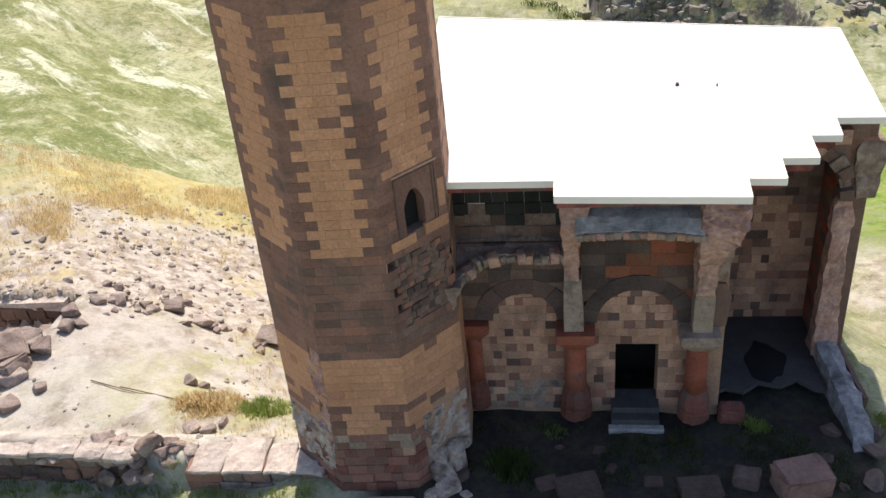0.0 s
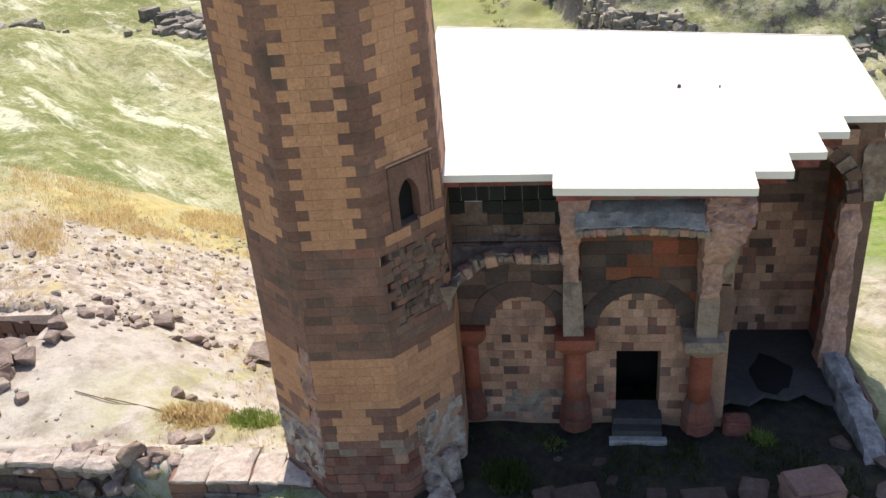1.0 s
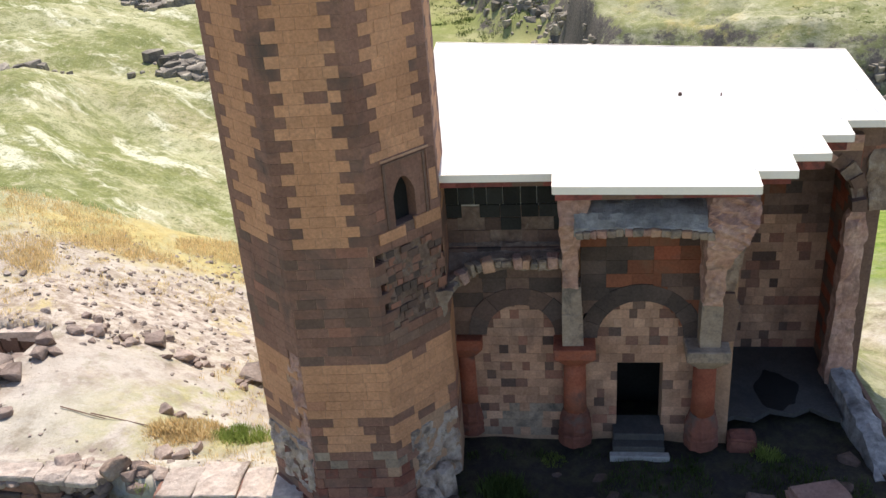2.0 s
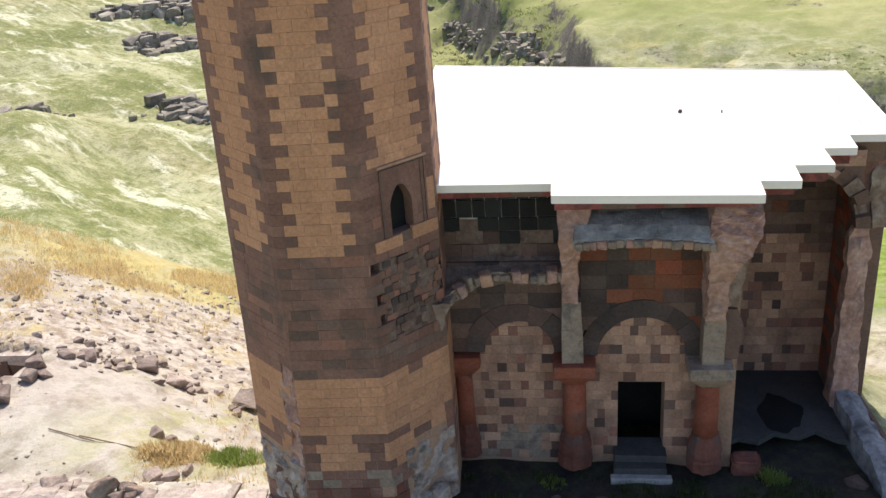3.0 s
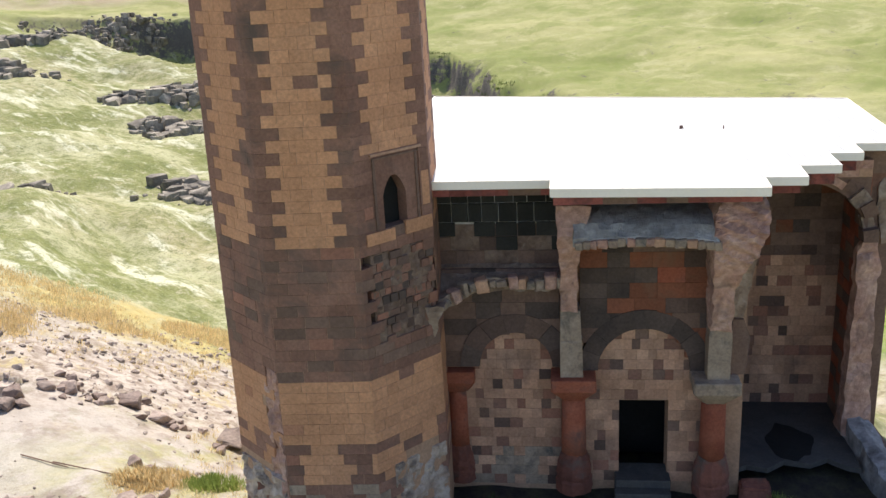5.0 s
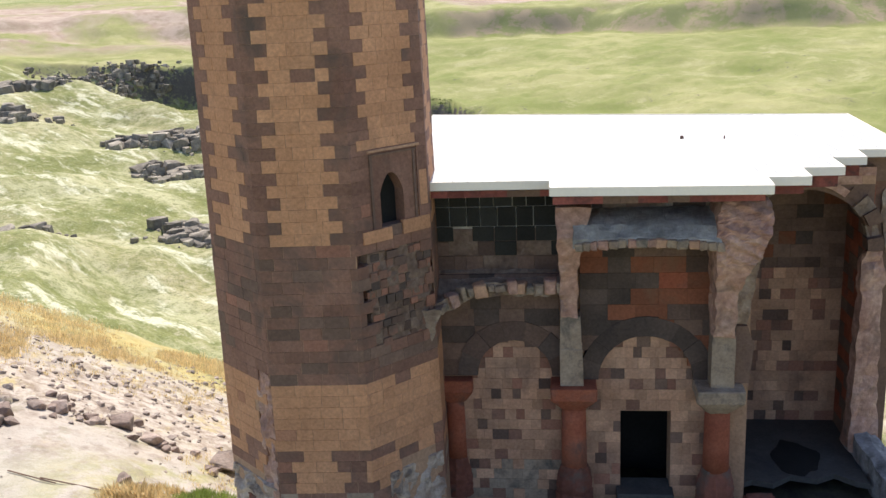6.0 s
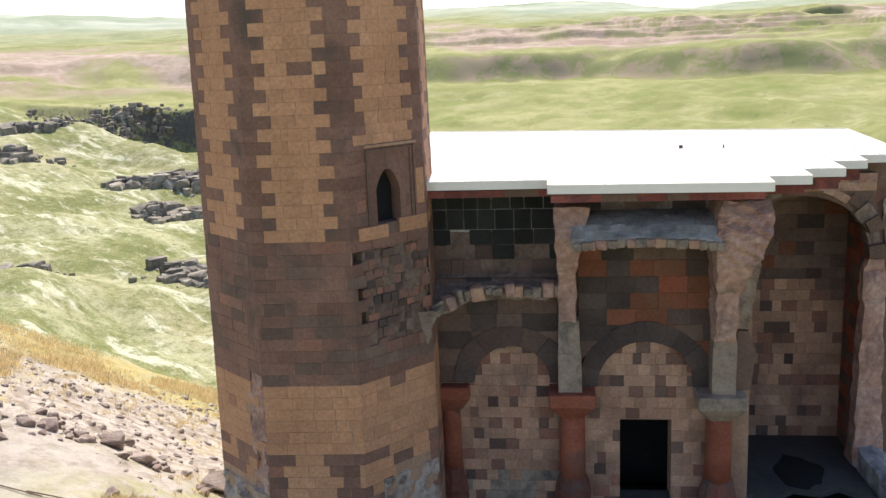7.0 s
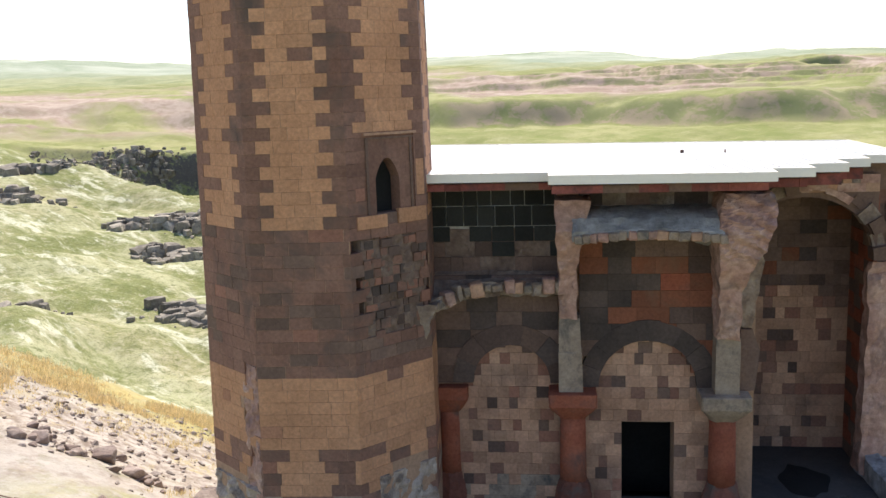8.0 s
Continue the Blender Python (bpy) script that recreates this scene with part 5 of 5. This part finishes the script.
# ---- ledge wall west of the minaret ----
ledge = thing("ledge_wall", "ruined ledge wall of pale slabs and reddish stones", "wall", at=(-10, 18.6, 0.0))
P = ledge.location
rng = random.Random(91)
for z0, z1, yf in ((-0.6, 0.1, 17.95), (0.1, 0.62, 18.0), (0.62, 1.05, 18.05)):
    x = -10.3
    while x < -6.7:
        w = rng.uniform(0.5, 1.1)
        bm = add_box(bmesh.new(), 0, w - 0.02, 0, 0.8, z0, z1)
        bmesh.ops.bevel(bm, geom=bm.edges[:], offset=0.03, segments=1, affect="EDGES")
        roughen(bm, 0.04, 2.5, 1, seed=x)
        ob = part("wall_stone", bm, rng.choice([FIELDBROWN, ROSEBLOCK, FIELDBROWN, BROWN]), ledge)
        ob.location = Vector((x, yf + rng.uniform(-0.05, 0.05), 0)) - P
        x += w
x = -10.2
while x < -6.7:
    w = rng.uniform(0.7, 1.3)
    bm = add_box(bmesh.new(), 0, w - 0.01, 0, rng.uniform(1.0, 1.5), 1.03, 1.15)
    bmesh.ops.bevel(bm, geom=bm.edges[:], offset=0.03, segments=1, affect="EDGES")
    roughen(bm, 0.06, 2.0, 3, seed=x + 3)
    ob = part("cap_slab", bm, PALESLAB, ledge, "pale broken cap slab")
    ob.location = Vector((x, 17.98 + rng.uniform(-0.12, 0.06), rng.uniform(-0.03, 0.02))) - P
    ob.rotation_euler = (rng.uniform(-0.02, 0.02), rng.uniform(-0.02, 0.02), rng.uniform(-0.05, 0.05))
    x += w
# tumbled western part
x = -17.4
while x < -10.0:
    for k in range(4 if x > -13.4 else 1):
        sx = rng.uniform(0.22, 0.62) if x > -13.4 else rng.uniform(0.15, 0.35)
        bm = stone_bm((sx, sx * rng.uniform(0.6, 0.9), sx * rng.uniform(0.45, 0.8)), rng.random() * 999)
        bmesh.ops.bevel(bm, geom=bm.edges[:], offset=sx * 0.05, segments=1, affect="EDGES")
        ob = part("tumbled_stone", bm, rng.choice([BOULDER, FIELDBROWN, FIELDBROWN, RUBBLE]), ledge)
        yy = 18.75 + 0.5 * smooth(-10, -13, x) + rng.uniform(-0.8, 0.35)
        ob.location = Vector((x + rng.uniform(-0.3, 0.3), yy, rng.uniform(0.0, 0.75) + 0.5 * smooth(18.2, 19.2, yy) - 0.1)) - P
        ob.rotation_euler = (rng.uniform(-0.4, 0.4), rng.uniform(-0.4, 0.4), rng.uniform(0, 6))
    x += 0.42
for z0, z1, m in ((-0.45, 0.05, UMBER), (0.05, 0.5, COURTSTONE), (0.5, 0.92, FIELDBROWN)):
    x = -18.2
    while x < -12.4:
        w = rng.uniform(0.4, 0.95)
        bm = add_box(bmesh.new(), 0, w, 0, 0.9, z0, z1)
        bmesh.ops.bevel(bm, geom=bm.edges[:], offset=0.04, segments=1, affect="EDGES")
        roughen(bm, 0.06, 2.2, 2, seed=x * 1.3 + z0)
        ob = part("wall_stone", bm, rng.choice([m, m, BROWN]), ledge)
        ob.location = Vector((x, 18.66 + rng.uniform(-0.09, 0.09), 0)) - P
        x += w
x = -18.2
while x < -12.6:
    w = rng.uniform(0.9, 1.9)
    bm = add_box(bmesh.new(), 0, w, 0, rng.uniform(0.5, 0.9), 0.90, 1.08)
    bmesh.ops.bevel(bm, geom=bm.edges[:], offset=0.03, segments=1, affect="EDGES")
    roughen(bm, 0.10, 1.7, 3, seed=x + 6)
    ob = part("overhang_slab", bm, PALESLAB, ledge, "thick weathered overhanging slab")
    ob.location = Vector((x, 18.60 + rng.uniform(-0.14, 0.1), rng.uniform(-0.05, 0.03))) - P
    x += w + 0.03

# ---- rocks and scree on the bare slope ----
big = [(-19.4, 23.3, 1.0), (-18.6, 24.4, 0.8), (-19.8, 24.6, 1.1), (-18.2, 22.6, 0.7), (-18.9, 25.8, 0.6), (-17.9, 26.4, 0.55), (-17.5, 25.4, 0.45), (-19.2, 21.6, 0.7), (-17.6, 21.2, 0.5), (-18.3, 20.6, 0.55), (-16.9, 22.0, 0.35), (-15.0, 28.8, 0.62), (-13.7, 28.3, 0.55), (-16.0, 28.4, 0.4), (-16.8, 28.0, 0.48), (-17.4, 27.6, 0.42), (-12.2, 23.2, 0.4), (-11.8, 23.3, 0.3), (-11.3, 28.8, 0.85), (-15.5, 29.2, 0.3), (-13.0, 28.4, 0.3), (-10.9, 20.2, 0.42), (-10.3, 20.0, 0.36), (-10.0, 20.5, 0.3)]
heap = random.Random(44)
for x, y, sx, sy, sz, tilt, yaw in ((-19.2, 23.6, 1.5, 1.0, 0.85, 0.35, 0.7), (-18.3, 22.9, 0.9, 0.7, 0.6, -0.3, 1.3), (-18.6, 25.6, 0.9, 0.5, 0.4, 0.2, 0.9)):
    ob = rock("tilted_block", "large tilted reddish-brown block on the rubble heap", (x, y), (sx, sy, sz), FIELDBROWN, int(70 - x), "tilted blocks", "block", yaw, boxy=True)
    ob.rotation_euler = (tilt, 0.15, yaw)
big += [(heap.gauss(-19.0, 0.9), heap.gauss(23.4, 1.6), heap.uniform(0.3, 0.7)) for _ in range(34)]
big += [(heap.uniform(-17.8, -11), heap.gauss(28.4, 0.6), heap.uniform(0.12, 0.34)) for _ in range(30)]
for i, (x, y, s) in enumerate(big):
    rock("boulder", "angular brown boulder lying on pale bare earth", (x, y), (s, s * 0.85, s * 0.7), FIELDBROWN if i % 3 else BOULDER, 200 + i, "boulders on the slope", "boulder", yaw=i * 1.3, sink=s * 0.15)


def scatter(name, label, category, count, where, make, mat, seed):
    """Many small pieces joined into one object."""
    rng = random.Random(seed)
    vs, fs = [], []
    protos = [make(rng) for _ in range(14)]
    made = 0
    while made < count:
        p = where(rng)
        if p is None:
            continue
        x, y, s = p
        pv, pf = protos[rng.randrange(len(protos))]
        a = rng.uniform(0, 6.283)
        c, n = math.cos(a) * s, math.sin(a) * s
        z = ground_z(x, y)
        o = len(vs)
        vs.extend((x + v[0] * c - v[1] * n, y + v[0] * n + v[1] * c, z + v[2] * s) for v in pv)
        fs.extend(tuple(i + o for i in f) for f in pf)
        made += 1
    me = bpy.data.meshes.new(name)
    me.from_pydata(vs, [], fs)
    me.materials.append(mat)
    return tagged(new(name, me), label, category, kind="stuff")


def pebble(rng):
    bm = stone_bm((1, rng.uniform(0.6, 1), rng.uniform(0.4, 0.8)), rng.random() * 1e4)
    bmesh.ops.translate(bm, vec=(0, 0, -0.28), verts=bm.verts[:])
    bm.verts.index_update()
    out = [tuple(v.co) for v in bm.verts], [tuple(v.index for v in f.verts) for f in bm.faces]
    bm.free()
    return out


def blades(rng, n=16, tall=1.0, spread=0.5):
    vs, fs = [], []
    for _ in range(n):
        a, r = rng.uniform(0, 6.283), spread * math.sqrt(rng.random())
        x, y = r * math.cos(a), r * math.sin(a)
        h = tall * rng.uniform(0.5, 1.0)
        b = rng.uniform(0, 6.283)
        w = 0.045 * rng.uniform(0.7, 1.3)
        lean = rng.uniform(0.1, 0.55) * h
        la = a + rng.uniform(-0.8, 0.8)
        dx, dy = w * math.cos(b), w * math.sin(b)
        o = len(vs)
        vs += [(x - dx, y - dy, -0.05), (x + dx, y + dy, -0.05), (x + dx * 0.7 + lean * 0.4 * math.cos(la), y + dy * 0.7 + lean * 0.4 * math.sin(la), h * 0.6), (x - dx * 0.7 + lean * 0.4 * math.cos(la), y - dy * 0.7 + lean * 0.4 * math.sin(la), h * 0.6), (x + lean * math.cos(la), y + lean * math.sin(la), h)]
        fs += [(o, o + 1, o + 2, o + 3), (o + 3, o + 2, o + 4)]
    return vs, fs


def slope_spot(rng):
    y = rng.uniform(19.3, 46)
    x = rng.uniform(-30, -6.6) * (0.7 + y / 90)
    if x > -7.4 and y < 23.5 or math.hypot(x, y) > brow_r(x, y) - 5:
        return None
    strip = smooth(29, 33, math.hypot(x, y)) * smooth(-27, -21, x)
    dens = noise.noise((x * 0.25, y * 0.25, 4.0)) + 0.1 + 0.6 * strip
    if rng.random() > dens:
        return None
    return x, y, 0.03 + (0.13 + 0.10 * strip) * rng.random() ** 4


scatter("scree", "small angular stones scattered over pale bare earth", "stones", 2600, slope_spot, pebble, SCREE, 301)


def tuft_spot(rng):
    y = rng.uniform(19, 52)
    x = rng.uniform(-34, -6.4) * (0.65 + y / 80)
    n = noise.noise((x * 0.16, y * 0.16, 8.0))
    if n < 0.10 - 0.25 * smooth(32, 42, y):
        return None
    return x, y, rng.uniform(0.1, 0.28)


scatter("dry_grass", "dry straw grass tufts on the slope", "grass", 2600, tuft_spot, lambda g: blades(g, 16, 0.8, 0.8), STRAW, 302)


def front_spot(rng):
    if rng.random() < 0.7:
        x = rng.uniform(-19, -6.5)
        return x, rng.uniform(15.5, 17.7 if x > -10.5 else 18.6), rng.uniform(0.12, 0.3)
    return rng.uniform(9.4, 10.5), rng.uniform(18, 21), rng.uniform(0.1, 0.2)


def court_spot(rng):
    x, y = rng.uniform(-2.4, 8.2), rng.uniform(17.0, 20.2)
    return (x, y, rng.uniform(0.1, 0.28)) if noise.noise((x * 0.7, y * 0.7, 3.0)) > 0.05 else None


scatter("green_grass", "green weeds and grass round the court and ledge", "grass", 1100, front_spot, lambda g: blades(g, 14, 0.9, 0.7), BLADE, 303)
# court weeds use the darker scrub leaf, so shade is in their colour
scatter("court_weeds", "green weeds coloured darker for the shade of the court", "grass", 420, court_spot, lambda g: blades(g, 12, 0.8, 0.7), SCRUB, 304)


def bush(name, label, at, size, mat, seed, n):
    rng = random.Random(seed)
    vs, fs = [], []
    z0 = ground_z(*at)
    for _ in range(n):
        a, r = rng.uniform(0, 6.283), math.sqrt(rng.random())
        x, y = size[0] * r * math.cos(a), size[1] * r * math.sin(a)
        lump = 0.55 + 0.45 * noise.noise((x * 1.8 + seed, y * 1.8, 0)) + 0.3
        s = size[2] * max(0.25, lump) * (1 - 0.5 * r * r)
        pv, pf = blades(rng, 7, 1.0, 0.35)
        o = len(vs)
        vs.extend((x + v[0] * s * 0.9, y + v[1] * s * 0.9, v[2] * s) for v in pv)
        fs.extend(tuple(i + o for i in f) for f in pf)
    me = bpy.data.meshes.new(name)
    me.from_pydata(vs, [], fs)
    me.materials.append(mat)
    ob = new(name, me)
    ob.location = (*at, z0 - 0.03)
    return tagged(ob, label, "shrub")


bush("dry_bush", "dense straw-coloured dry bush on bare earth", (-10.9, 21.4), (1.5, 0.85, 0.5), STRAW, 7, 520)
bush("green_bush", "bright green grassy clump beside the dry bush", (-8.9, 21.2), (1.0, 0.65, 0.42), BLADE, 9, 320)
# this court clump takes the same shade-darkened leaf colour
bush("weed_clump", "green weed clump in the shaded court", (-1.0, 18.6), (0.7, 0.6, 0.7), SCRUB, 12, 110)
bush("weed_clump", "green weeds growing beside the red carved block", (6.0, 20.3), (0.4, 0.3, 0.5), BLADE, 15, 50)
bush("weed_clump", "green weeds at the foot of the column", (0.3, 20.0), (0.4, 0.3, 0.3), BLADE, 18, 50)

# ---- sunken edge with dark face, fallen pole ----
edge = thing("sunken_wall", "low dry-stone wall facing a sunken yard", "wall", at=(-20.3, 27.6, 0.0))
P = edge.location
rng = random.Random(15)
for z0, z1 in ((-0.9, -0.35), (-0.35, 0.2)):
    x = -24.0
    while x < -18.6:
        w = rng.uniform(0.35, 0.8)
        bm = add_box(bmesh.new(), 0, w - 0.02, 0, 0.7, z0, z1)
        roughen(bm, 0.04, 2.5, 1, seed=x)
        ob = part("wall_stone", bm, rng.choice([UMBER, DARKBROWN]), edge)
        ob.location = Vector((x, 27.45 + rng.uniform(-0.04, 0.04) + (x + 18.4) * 0.08, 0)) - P
        x += w
bm = add_box(bmesh.new(), -25.2, -18.7, 27.3, 28.3, 0.05, 0.44)
roughen(bm, 0.12, 1.1, 6, seed=3)
bmesh.ops.translate(bm, vec=-P, verts=bm.verts[:])
part("cap_slab", bm, PALESLAB, edge, "overhanging earthen stone cap")
pole = thing("fallen_pole", "thin dark weathered pole lying on bare earth", "pole", at=(-13.5, 22.5, ground_z(-13.5, 22.5) + 0.05))
for (x0, y0), (x1, y1) in (((-15.3, 22.5), (-13.6, 22.05)), ((-14.2, 22.3), (-12.1, 21.75))):
    a, b = Vector((x0, y0, ground_z(x0, y0) + 0.05)), Vector((x1, y1, ground_z(x1, y1) + 0.05))
    cu = bmesh.new()
    bmesh.ops.create_cone(cu, cap_ends=True, segments=7, radius1=0.022, radius2=0.016, depth=(b - a).length)
    ob = part("pole_length", cu, UMBER, pole)
    ob.matrix_basis = Matrix.Translation((a + b) / 2 - pole.location) @ (b - a).to_track_quat("Z", "Y").to_matrix().to_4x4()

# roof fittings
for x, y, r in ((3.92, 25.25, 0.06), (5.0, 25.1, 0.025)):
    bm = bmesh.new()
    bmesh.ops.create_cone(bm, cap_ends=True, segments=14, radius1=r, radius2=r * 0.7, depth=0.09)
    ob = part("roof_vent", bm, UMBER)
    ob.location = (x, y, 9.385)
    tagged(ob, "small dark vent cap on the white roof", "vent", "roof vents")

# ---- crags and scrub across the gorge ----
CRAGS = [(-24.8, 425, 8), (-24.0, 415, 7), (-23.2, 405, 7), (-23.4, 372, 7), (-22.9, 362, 8), (-22.4, 268, 6), (-22.1, 258, 6), (-32.2, 262, 5), (-32.0, 490, 12), (-30.6, 572, 12)]


def crag_stone(rng):
    bm = stone_bm((1, rng.uniform(0.6, 1), rng.uniform(0.8, 1.25)), rng.random() * 1e4)
    bmesh.ops.translate(bm, vec=(0, 0, -0.55), verts=bm.verts[:])
    bm.verts.index_update()
    out = [tuple(v.co) for v in bm.verts], [tuple(v.index for v in f.verts) for f in bm.faces]
    bm.free()
    return out


def crag_spot(rng):
    if rng.random() < 0.22:
        az, r, w = rng.choice(CRAGS)
        x, y = r * math.sin(radians(az)), r * math.cos(radians(az))
        return x + rng.gauss(0, w), y + rng.gauss(0, w * 0.6), (0.6 + 5.5 * rng.random() ** 2.2) * r / 380
    az = rng.uniform(-31, 22)
    if az < -20:
        r = rng.gauss(655, 9) if az > -29 else rng.gauss(640, 20)
    else:
        r = cliff_r(az) - 4 - abs(rng.gauss(0, 7))
    x, y = r * math.sin(radians(az)), r * math.cos(radians(az))
    if noise.noise((x * 0.03, y * 0.03, 15.0)) < -0.1:
        return None
    return x, y, (0.4 + 1.7 * rng.random() ** 2) * (2.0 if az < -20 else 1.0)


scatter("crag", "dark basalt outcrops along the gorge and hillside", "rock", 2400, crag_spot, crag_stone, CRAG, 401)


def scrub_spot(rng):
    az = rng.uniform(-30, 22)
    r = cliff_r(az) + rng.uniform(-60, 12) if az > -20 else rng.uniform(560, 650)
    x, y = r * math.sin(radians(az)), r * math.cos(radians(az))
    if noise.noise((x * 0.02, y * 0.02, 31.0)) < 0.0 or az < -20 and rng.random() < 0.75:
        return None
    return x, y, rng.uniform(0.5, 1.5) * (1 - 0.6 * smooth(1, 6, az))


scatter("scrub", "low dark green scrub in the gorge", "shrub", 1300, scrub_spot, lambda g: blades(g, 26, 0.8, 1.1), SCRUB, 402)


def brow_spot(rng):
    a, r = radians(rng.uniform(-37, -14)), rng.uniform(38, 55)
    x, y = r * math.sin(a), r * math.cos(a)
    over = r - brow_r(x, y)
    if over > 0 or over < -11 + 9 * noise.noise((x * 0.15, y * 0.15, 5.0)) or noise.noise((x * 0.2, y * 0.2, 5.0)) < -0.2 or (x < -23.5 and rng.random() < 0.7):
        return None
    return x, y, rng.uniform(0.16, 0.42)


scatter("brow_grass", "straw and yellow grass along the slope brow", "grass", 4300, brow_spot, lambda g: blades(g, 14, 0.7, 1.1), STRAW, 305)
